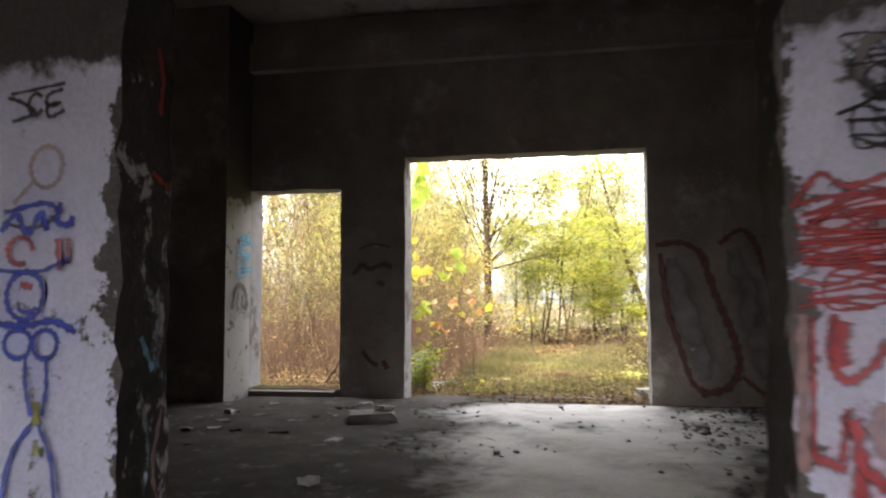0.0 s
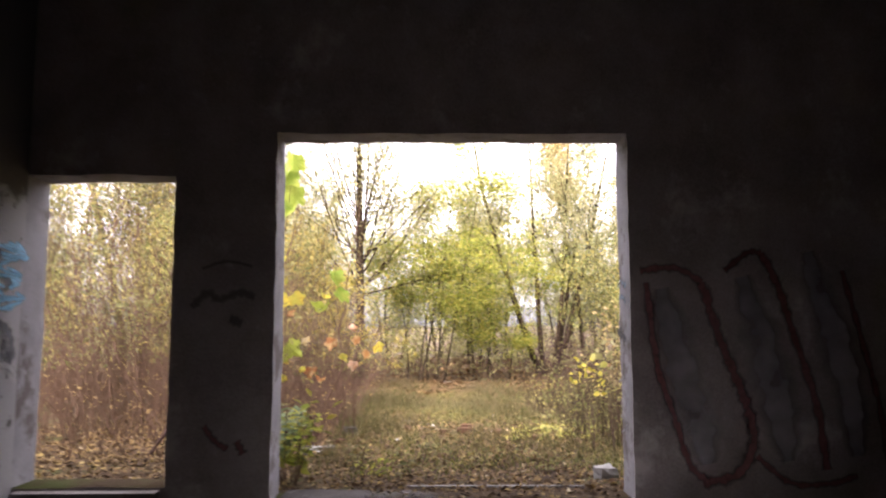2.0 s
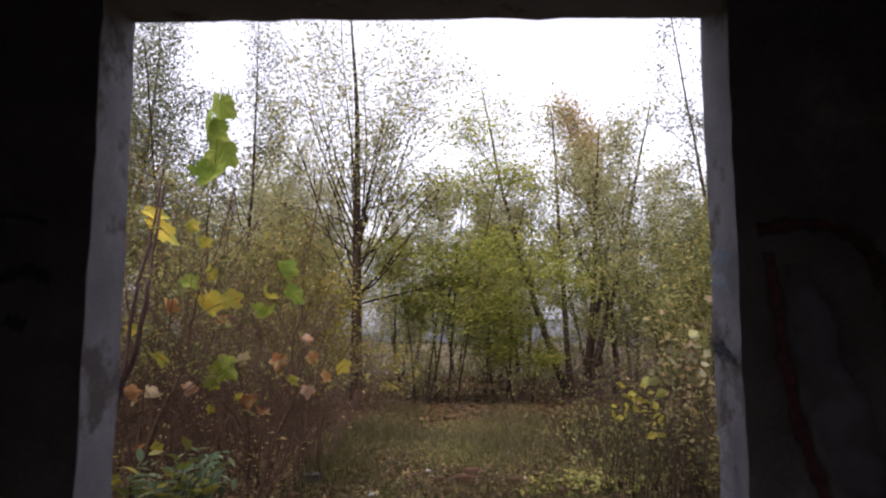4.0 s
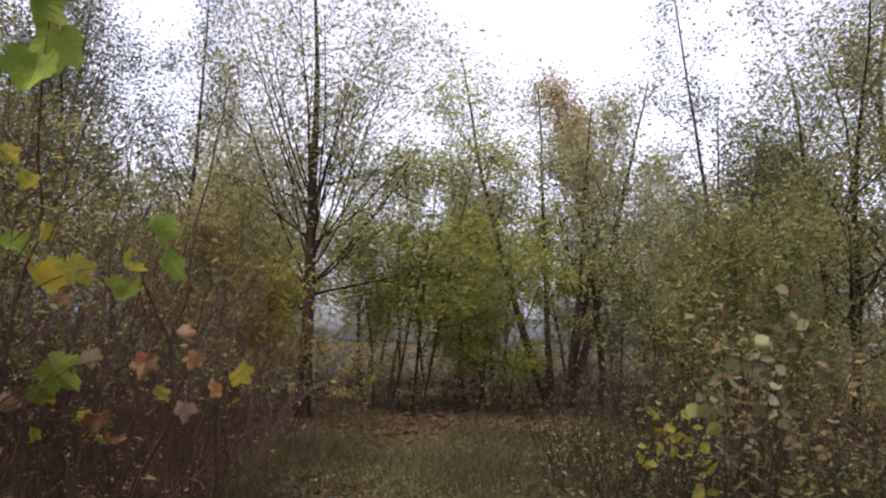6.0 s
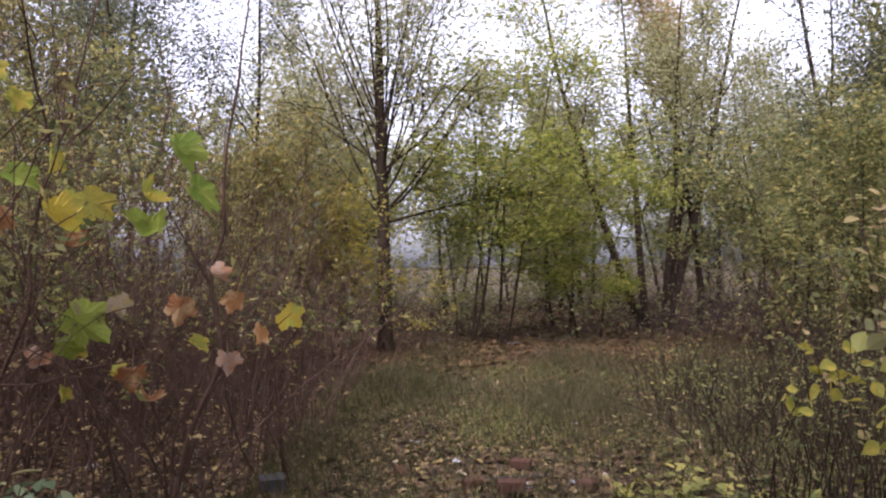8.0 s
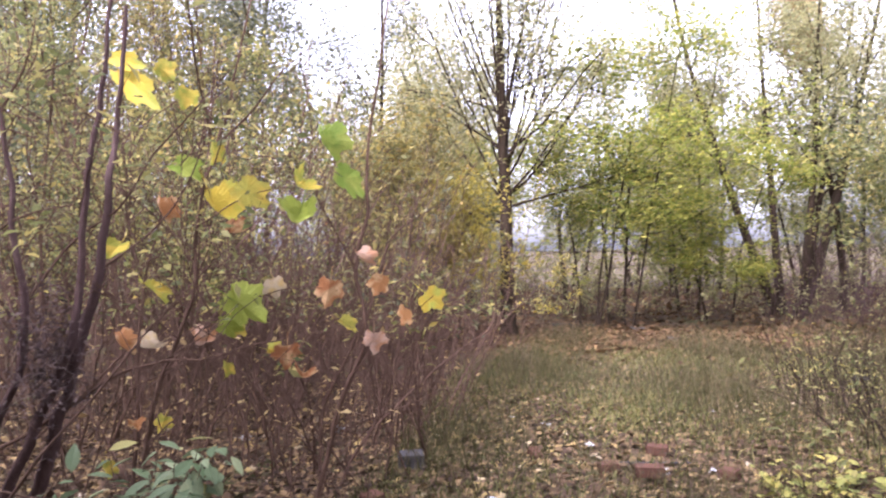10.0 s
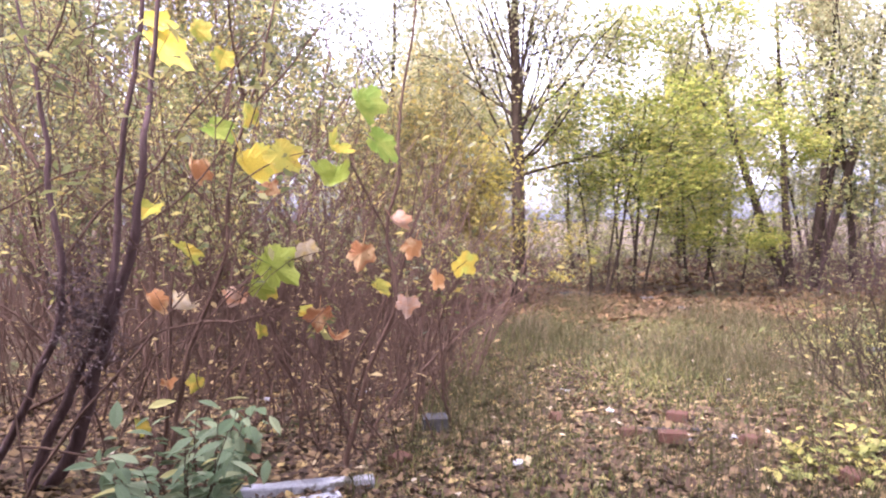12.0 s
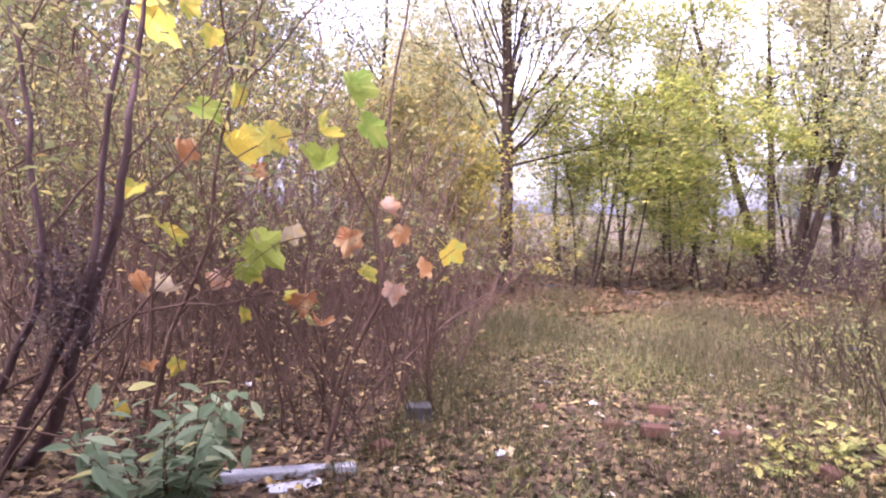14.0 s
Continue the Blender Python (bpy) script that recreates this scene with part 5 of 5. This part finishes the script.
limb(old, OO, [(-3.7, 3.15, 1.38), (-3.44, 3.2, 1.5), (-3.05, 3.2, 1.67), (-2.74, 3.3, 1.74)], 0.008, 0.004)
limb(old, OO, [(-3.2, 3.2, 1.72), (-3.5, 3.2, 2.1), (-3.8, 3.2, 2.4)], 0.011, 0.004)
limb(old, OO, [(-2.75, 3.4, 1.35), (-2.4, 3.5, 1.62), (-2.15, 3.5, 1.95), (-2.0, 3.55, 2.5)], 0.008, 0.002)
limb(old, OO, [(-3.3, 3.1, 0.15), (-2.9, 3.0, 0.18), (-2.3, 2.9, 0.15)], 0.008, 0.004)
limb(old, OO, [(-3.15, 3.2, 0.7), (-3.4, 3.1, 0.95), (-3.8, 3.0, 1.1)], 0.01, 0.004)
rng_old = np.random.default_rng(5)
clump = Geo()
leaves(clump, rng_old, rng_old.normal(size=(1100, 3)) * (0.10, 0.08, 0.2) + (0.1, 0.02, 1.08), 0.036, 0.2, 0.3)
for _ in range(60):
    s0 = rng_old.normal(size=3) * (0.10, 0.08, 0.18) + (0.1, 0.02, 1.08)
    tube(clump, bend(rng_old, s0, rng_old.normal(size=3), 0.22, 4, 0, 0.4), 0.004, 0.002, 3)
attach("clump", clump.mesh("clump", DEADLEAF), old, "dry brown clump of dead leaves and seed heads")
tw = Geo()
tl = Geo()
for _ in range(70):
    s0 = np.array((rng_old.uniform(-0.7, 1.0), rng_old.uniform(-0.15, 0.5), rng_old.uniform(0.6, 2.9)))
    b = bend(rng_old, s0, (rng_old.normal(), rng_old.normal() * 0.5, rng_old.uniform(0.2, 1.2)), rng_old.uniform(0.3, 0.9), 5, 0.1, 0.15)
    tube(tw, b, 0.005, 0.0015, 4)
    if s0[2] > 1.5:
        leaves(tl, rng_old, np.array([along(b, u) for u in rng_old.uniform(0.3, 1, 7)]) + rng_old.normal(size=(7, 3)) * 0.05, 0.075, 0.5, 0.42)
tagged(attach("twig_spray", tw.mesh("twig_spray", TWIG, True), old), kind="stuff")
attach("foliage", tl.mesh("foliage", OLIVE), old)


# ---------------------------------------------------------------- low shrubs by the threshold
def blade(name, material, slim=0.5):
    """An oval leaf with a crease, one unit long."""
    bm = bmesh.new()
    n = 7
    spine = [bm.verts.new((0, i / (n - 1), -0.10 * (i / (n - 1)) ** 2)) for i in range(n)]
    for sgn in (-1, 1):
        edge = [bm.verts.new((sgn * slim * 0.5 * math.sin(math.pi * (i / (n - 1)) ** 0.85), i / (n - 1), 0.07 * math.sin(math.pi * i / (n - 1)) - 0.10 * (i / (n - 1)) ** 2)) for i in range(1, n - 1)]
        e = [spine[0], *edge, spine[-1]]
        for i in range(n - 1):
            q = [spine[i], spine[i + 1], e[i + 1], e[i]]
            q = list(dict.fromkeys(q))
            if len(q) > 2:
                bm.faces.new(q)
    return bm_mesh(name, bm, material)


def leafy_shrub(x, y, label, seed, height, width, stems, per, size, material, slim=0.5, bare=0.3, droop=0.25):
    rng = np.random.default_rng(seed)
    z = float(ground_z(x, y))
    t = thing("low_shrub", x, y, z, label, "shrub")
    me = blade("leaf", material, slim)
    for _ in range(stems):
        g = Geo()
        az = rng.uniform(0, 6.28)
        w = width * rng.uniform(0.3, 1)
        st = bend(rng, (0.05 * math.cos(az), 0.05 * math.sin(az), -0.03), (math.cos(az) * w, math.sin(az) * w, height * 0.9), math.hypot(w, height) * rng.uniform(0.6, 1), 6, -0.2, 0.07)
        tube(g, st, 0.005, 0.002, 5)
        stalk = attach("stem", g.mesh("stem", TWIG, True), t)
        for k in range(per):
            u = bare + (1 - bare) * (k + 0.5) / per
            side = np.cross(st[-1] - st[0], (0, 0, 1))
            d = (-1) ** k * side / (np.linalg.norm(side) + 1e-6) + 0.5 * (st[-1] - st[0]) / math.hypot(w, height) + rng.normal(size=3) * 0.3
            d[2] -= droop
            ob = new("leaf", me)
            ob.parent = stalk
            p = along(st, u)
            q = Vector(d).to_track_quat("Y", "Z")
            ob.matrix_local = Matrix.Translation(p) @ q.to_matrix().to_4x4() @ pose(0, 0, 0, rng.normal() * 15, rng.normal() * 20, 0) @ Matrix.Scale(size * rng.uniform(0.6, 1.2), 4)
    return t


leafy_shrub(-2.08, 2.85, "low bluish-green shrub with oval leaves by the threshold", 71, 0.8, 0.52, 36, 13, 0.135, SHRUB, 0.42, 0.2, 0.45)
leafy_shrub(-1.5, 0.85, "low green weed growing beside the gateway", 72, 0.95, 0.34, 20, 10, 0.12, GREEN, 0.45)
leafy_shrub(-0.75, 1.2, "small yellow-green weed at the threshold", 73, 0.3, 0.25, 6, 6, 0.08, GREEN, 0.45)
for k, (px, py, ph) in enumerate(((-0.35, 1.7, 0.36), (0.4, 2.2, 0.3), (1.0, 1.5, 0.34), (-1.0, 2.1, 0.42), (0.75, 3.0, 0.3), (-0.1, 3.3, 0.28))):
    leafy_shrub(px, py, "small green weed in leaf litter outside the gateway", 150 + k, ph, 0.26, 7, 6, 0.075, WEED, 0.45)


def tip_bush(x, y, label, seed, tips, per, size, material, slim=0.8):
    """An open bush: a slim stem to each tip, with broad leaves round the end."""
    rng = np.random.default_rng(seed)
    o = np.array((x, y, float(ground_z(x, y))))
    t = thing("bush", *o, label, "bush")
    me = blade("leaf", material, slim)
    for tip in tips:
        d = np.array(tip) - o
        pts = np.array([d * u + (0, 0, 0.12 * math.sin(math.pi * u)) + rng.normal(size=3) * 0.012 * (0 < u < 1) for u in np.linspace(0, 1, 8)])
        g = Geo()
        tube(g, pts, 0.006, 0.002, 5)
        stalk = attach("stem", g.mesh("stem", DARKTWIG, True), t)
        for k in range(per):
            ob = new("leaf", me)
            ob.parent = stalk
            q = Vector((rng.normal(), rng.normal() * 0.7, rng.normal() * 0.5 - 0.2)).to_track_quat("Y", "Z")
            ob.matrix_local = Matrix.Translation(along(pts, rng.uniform(0.78, 1.0)) + rng.normal(size=3) * 0.035) @ q.to_matrix().to_4x4() @ pose(0, 0, 0, rng.normal() * 20, rng.uniform(20, 70) * (-1) ** k, 0) @ Matrix.Scale(size * rng.uniform(0.65, 1.2), 4)
    return t


tip_bush(2.2, 3.55, "open bush with pale cream leaves on thin stems", 74, ((2.0, 3.4, 1.2), (2.12, 3.4, 1.36), (2.2, 3.5, 1.02), (2.35, 3.5, 1.5), (2.5, 3.6, 1.25)), 6, 0.095, PALE, 0.85)
tip_bush(1.95, 3.6, "open bush with lime-yellow leaves on thin stems", 79, ((1.74, 3.45, 1.0), (1.82, 3.4, 0.9), (1.66, 3.5, 0.84), (1.92, 3.5, 1.02), (2.0, 3.4, 0.7)), 7, 0.085, M_LIME, 0.7)
tip_bush(2.5, 3.85, "open bush with tan and cream autumn leaves", 78, ((2.3, 3.6, 1.42), (2.45, 3.65, 1.58), (2.64, 3.6, 1.83), (2.74, 3.6, 1.69), (2.54, 3.6, 1.12), (2.36, 3.6, 0.91), (2.2, 3.6, 0.8), (2.6, 3.55, 0.95)), 8, 0.095, TANCREAM, 0.75)
leafy_shrub(2.45, 3.8, "tall open bush with tan and olive leaves", 75, 2.3, 0.6, 13, 12, 0.085, TAN, 0.7, 0.45)
leafy_shrub(2.7, 3.9, "bush with yellow-olive leaves", 76, 1.2, 0.6, 18, 10, 0.09, OLIVE, 0.6)
leafy_shrub(1.75, 5.0, "low yellow-green weed on leaf litter", 77, 0.35, 0.45, 10, 7, 0.08, WEED, 0.5)
for k, (px, py, ph) in enumerate(((1.3, 5.15, 0.26), (1.62, 4.85, 0.3), (1.5, 5.4, 0.24), (2.0, 4.7, 0.36), (1.15, 4.7, 0.2))):
    leafy_shrub(px, py, "low yellow-green weed with broad leaves on leaf litter", 170 + k, ph, 0.36, 9, 7, 0.085, LOWLIME, 0.55)
leafy_shrub(1.55, 6.3, "low green weed in the grass", 78, 0.4, 0.5, 9, 7, 0.08, WEED, 0.5)


# ---------------------------------------------------------------- ground cover
def scatter_litter():
    rng = np.random.default_rng(81)
    n = 70000
    x, y = rng.uniform(-6.5, 4.2, n), 0.05 + 14.8 * rng.random(n) ** 1.6
    inside = (y < 0.4) & (np.abs(x) > 1.45)
    y = np.where(inside, y + 3, y)
    c = np.stack([x, y, ground_z(x, y) + rng.uniform(0.006, 0.035, n)], 1)
    g = Geo()
    leaves(g, rng, c, 0.05, 0.8, 0.62, 0.5)
    tagged(new("leaf_litter", g.mesh("leaf_litter", LITTER)), "fallen brown and yellow leaves covering the soil", "leaf litter", kind="stuff")


def scatter_near_litter():
    """The densest leaves, where the thicket gives way to the clearing."""
    rng = np.random.default_rng(86)
    n = 9000
    x, y = rng.uniform(-1.9, 3.0, n), rng.uniform(2.9, 8.0, n)
    g = Geo()
    leaves(g, rng, np.stack([x, y, ground_z(x, y) + rng.uniform(0.006, 0.03, n)], 1), 0.06, 0.8, 0.68, 0.5)
    tagged(new("leaf_litter", g.mesh("leaf_litter", LITTER)), "dense brown and tan leaves around the bricks", "leaf litter", kind="stuff")


scatter_near_litter()


def scatter_thicket_litter():
    rng = np.random.default_rng(89)
    n = 15000
    x, y = rng.uniform(-5.5, -1.0, n), rng.uniform(2.6, 8.5, n)
    g = Geo()
    leaves(g, rng, np.stack([x, y, ground_z(x, y) + rng.uniform(0.006, 0.05, n)], 1), 0.052, 0.75, 0.6, 0.5)
    tagged(new("leaf_litter", g.mesh("leaf_litter", LITTER)), "pale brown leaves lying between the thicket stems", "leaf litter", kind="stuff")


scatter_thicket_litter()


def scatter_far_litter():
    rng = np.random.default_rng(87)
    n = 26000
    x, y = rng.uniform(-12, 15, n), 12 + 18 * rng.random(n) ** 1.4
    g = Geo()
    leaves(g, rng, np.stack([x, y, ground_z(x, y) + rng.uniform(0.01, 0.05, n)], 1), 0.12, 0.85, 0.65, 0.4)
    tagged(new("leaf_litter", g.mesh("leaf_litter", RUSTY)), "rusty fallen leaves under the trees", "leaf litter", kind="stuff")


scatter_far_litter()


def scatter_tree_litter():
    """Rusty leaves that lie round the foot of the tall tree and along the back of the clearing."""
    rng = np.random.default_rng(88)
    n = 12000
    x, y = rng.normal(-1.2, 2.6, n), rng.normal(13.0, 1.0, n)
    g = Geo()
    leaves(g, rng, np.stack([x, y, ground_z(x, y) + rng.uniform(0.02, 0.09, n)], 1), 0.08, 0.8, 0.65, 0.4)
    tagged(new("leaf_litter", g.mesh("leaf_litter", RUSTY)), "rusty fallen leaves round the foot of the tall tree", "leaf litter", kind="stuff")


scatter_tree_litter()


def scatter_grass(name, seed, n, low, high, bend_by, width, material, label, start):
    """Arching blades in uneven tufts over the clearing."""
    rng = np.random.default_rng(seed)
    y = 1.0 + 14 * rng.random(n) ** 0.8
    x = rng.uniform(-2.2, 6.5, n)
    thick = 0.5 + 0.5 * np.sin(x * 1.9 + 0.7 * y + seed) * np.cos(0.9 * y - 0.8 * x)
    keep = (rng.random(n) < 0.12 + 0.88 * thick) & (rng.random(n) < np.clip((y - start) / 4.0, 0.06, 1)) & (x > -1.6 - 0.12 * np.maximum(0, y - 5)) & (rng.random(n) < np.clip((15.2 - y) / 4, 0.1, 1)) & ~((x > -0.4) & (x < 1.2) & (y < 6.1) & (rng.random(n) < 0.5))
    x, y = x[keep], y[keep]
    n = len(x)
    h = rng.uniform(low, high, n) * (0.5 + 0.7 * thick[keep])
    az, lean = rng.uniform(0, 6.28, n), rng.uniform(0.1, 1.0, n) * bend_by
    base = np.stack([x, y, ground_z(x, y) - 0.01], 1)
    out = np.stack([np.cos(az), np.sin(az), np.zeros(n)], 1)
    up = np.array((0, 0, 1.0))
    s = np.stack([-np.sin(az + 0.6), np.cos(az + 0.6), np.zeros(n)], 1) * rng.uniform(0.5, 1.2, n)[:, None] * width
    hh, ll = h[:, None], lean[:, None]
    p1, p2, p3 = base + out * hh * ll * 0.2 + up * hh * 0.45, base + out * hh * ll * 0.55 + up * hh * 0.8, base + out * hh * ll * 1.05 + up * hh * (0.98 - 0.25 * ll)
    v = np.stack([base - s, base + s, p1 + s, p1 - s, p1 - s, p1 + s, p2 + s * 0.7, p2 - s * 0.7, p2 - s * 0.7, p2 + s * 0.7, p3 + s * 0.1, p3 - s * 0.1], 1)
    g = Geo()
    g.add(v.reshape(-1, 3), np.arange(12 * n).reshape(-1, 4))
    tagged(new(name, g.mesh(name, material)), label, "grass", kind="stuff")


scatter_litter()
scatter_grass("grass", 82, 120000, 0.07, 0.3, 1.0, 0.0024, GRASS, "thin autumn grass, half green and half dry", 0.0)
scatter_grass("dry_grass", 83, 9000, 0.2, 0.55, 0.9, 0.0016, STRAW, "tall dry wispy grass stalks", 4.5)
scatter_grass("ground_weed", 84, 95000, 0.04, 0.13, 1.2, 0.006, WEED, "low green weeds between the leaves", -3.0)


# ---------------------------------------------------------------- loose things on the ground
def brick(x, y, turn, tip=0.0, sunk=0.0, seed=0, length=0.2):
    rng = random.Random(seed)
    bm = bmesh.new()
    bmesh.ops.create_cube(bm, size=1)
    for v in bm.verts:
        v.co = Vector((v.co.x * length, v.co.y * 0.115, v.co.z * 0.07 + 0.035))
    bmesh.ops.bevel(bm, geom=bm.edges[:], offset=0.006, segments=2, affect="EDGES")
    for v in bm.verts:
        v.co += Vector(rng.uniform(-0.003, 0.003) for _ in range(3))
    ob = new("brick", bm_mesh("brick", bm, BRICK))
    ob.matrix_world = pose(x, y, float(ground_z(x, y)) + 0.045 - sunk * 0.5, tip, 0, turn)
    return tagged(ob, "weathered red brick lying in leaf litter", "brick", "bricks on the ground")


brick(0.31, 5.1, 4, 3, -0.03, 1, 0.20)
brick(0.38, 5.8, -12, 0, 0.05, 2, 0.16)
brick(0.02, 5.3, 20, 0, 0.075, 3, 0.14)
brick(0.85, 5.32, -25, 0, 0.08, 4, 0.13)
brick(1.32, 4.62, 60, 14, 0.06, 5, 0.13)
brick(-0.55, 5.5, 35, 25, 0.09, 6, 0.08)
brick(-1.45, 4.3, 70, 10, 0.07, 7, 0.14)
rock("concrete_block", -1.41, 5.05, float(ground_z(-1.41, 5.05)), 0.19, 0.17, 0.13, 20, DARKSTONE, "dark grey concrete block at the thicket edge", "block", 8, 0.06)
rock("stone", 1.5, 1.1, float(ground_z(1.5, 1.1)), 0.2, 0.16, 0.13, 20, STONE, "pale broken stone beside the gateway", "stone", 9, 0.25)
rock("stone", 0.25, 14.2, -0.24, 0.22, 0.2, 0.1, 20, DARKSTONE, "dull stone in the grass", "stone", 10, 0.3)
rock("stone", 0.85, 12.8, -0.24, 0.24, 0.14, 0.09, -20, DARKSTONE, "dull stone in the grass", "stone", 11, 0.3)
rock("stone", 2.75, 9.2, -0.24, 0.2, 0.14, 0.08, 30, DARKSTONE, "dull stone among dry weeds", "stone", 12, 0.3)


def beam(name, x0, y0, x1, y1, z, w, h, material, label, category, roll=0.0, seed=1):
    """A weathered length of board or cast post lying on the ground."""
    length = math.hypot(x1 - x0, y1 - y0)
    rng = random.Random(seed)
    bm = bmesh.new()
    bmesh.ops.create_cube(bm, size=1)
    for v in bm.verts:
        v.co = Vector((v.co.x * length, v.co.y * w, (v.co.z + 0.5) * h))
    bmesh.ops.bevel(bm, geom=bm.edges[:], offset=min(w, h) * 0.12, segments=1, affect="EDGES")
    bmesh.ops.subdivide_edges(bm, edges=[e for e in bm.edges if e.calc_length() > length * 0.6], cuts=6)
    for v in bm.verts:
        v.co += Vector(rng.uniform(-1, 1) * min(w, h) * 0.05 for _ in range(3))
    ob = new(name, bm_mesh(name, bm, material))
    ob.matrix_world = pose((x0 + x1) / 2, (y0 + y1) / 2, z, roll, 0, math.degrees(math.atan2(y1 - y0, x1 - x0)))
    return tagged(ob, label, category)


beam("concrete_post", -2.25, 3.55, -1.5, 3.95, float(ground_z(-1.9, 3.75)) + 0.012, 0.10, 0.06, POST, "fallen pale concrete post beneath the thicket", "post")
beam("white_board", -1.86, 3.52, -1.62, 3.72, float(ground_z(-1.8, 3.6)) + 0.02, 0.09, 0.014, WHITEBOARD, "broken white board leaning on the post", "board", 12, 2)
beam("stick", 0.1, 5.52, 0.62, 5.6, float(ground_z(0.3, 5.55)) + 0.02, 0.016, 0.016, DARKSTONE, "straight grey stick among bricks", "stick", 0, 3)
beam("log", -1.5, 15.2, -0.5, 15.0, -0.23, 0.09, 0.08, DARKSTONE, "grey fallen log behind the trees", "log", 0, 4)
beam("log", -1.2, 14.3, -0.6, 14.2, -0.23, 0.07, 0.06, DARKSTONE, "grey fallen log behind the trees", "log", 0, 5)
beam("wooden_batten", -0.4, 0.62, 1.2, 0.6, float(ground_z(0.4, 0.6)) + 0.008, 0.04, 0.025, STONE, "pale weathered batten lying along the threshold", "batten", 0, 6)
for i, (px, py, s) in enumerate(((-0.68, 4.4, 0.065), (-0.55, 6.6, 0.06), (0.42, 5.35, 0.06), (0.75, 5.4, 0.04), (-0.15, 5.9, 0.06), (-0.95, 6.9, 0.05), (0.9, 7.3, 0.05), (-2.4, 6.0, 0.1), (-3.1, 5.6, 0.09))):
    rng_l = np.random.default_rng(300 + i)
    g = Geo()
    leaves(g, rng_l, rng_l.normal(size=(5, 3)) * (s * 0.3, s * 0.3, 0.008) + (0, 0, 0.03), s, 0.8, 0.8)
    ob = new("litter_scrap", g.mesh("litter_scrap", PAPER))
    ob.matrix_world = pose(px, py, float(ground_z(px, py)))
    tagged(ob, "crumpled white scrap lying in the leaf litter", "litter", "white scraps of litter")
rng_p = np.random.default_rng(17)
on_post = Geo()
u = rng_p.random((34, 1))
leaves(on_post, rng_p, np.array((-2.2, 3.58, -0.12)) * (1 - u) + np.array((-1.52, 3.94, -0.12)) * u + rng_p.normal(size=(34, 3)) * (0.03, 0.04, 0.004), 0.055, 0.9, 0.6)
tagged(new("leaf_litter", on_post.mesh("leaf_litter", LITTER)), "fallen leaves lying on the concrete post", "leaf litter", kind="stuff")
nest = Geo()
rng_n = np.random.default_rng(91)
for _ in range(90):
    tube(nest, bend(rng_n, rng_n.normal(size=3) * (0.14, 0.14, 0.05) + (0, 0, 0.12), rng_n.normal(size=3) * (1, 1, 0.4), 0.35, 4, 0, 0.35), 0.005, 0.002, 3)
nb = new("dead_shrub", nest.mesh("dead_shrub", TWIG))
nb.matrix_world = pose(-2.2, 11.2, -0.25)
tagged(nb, "small dead shrub of dark tangled twigs", "shrub")
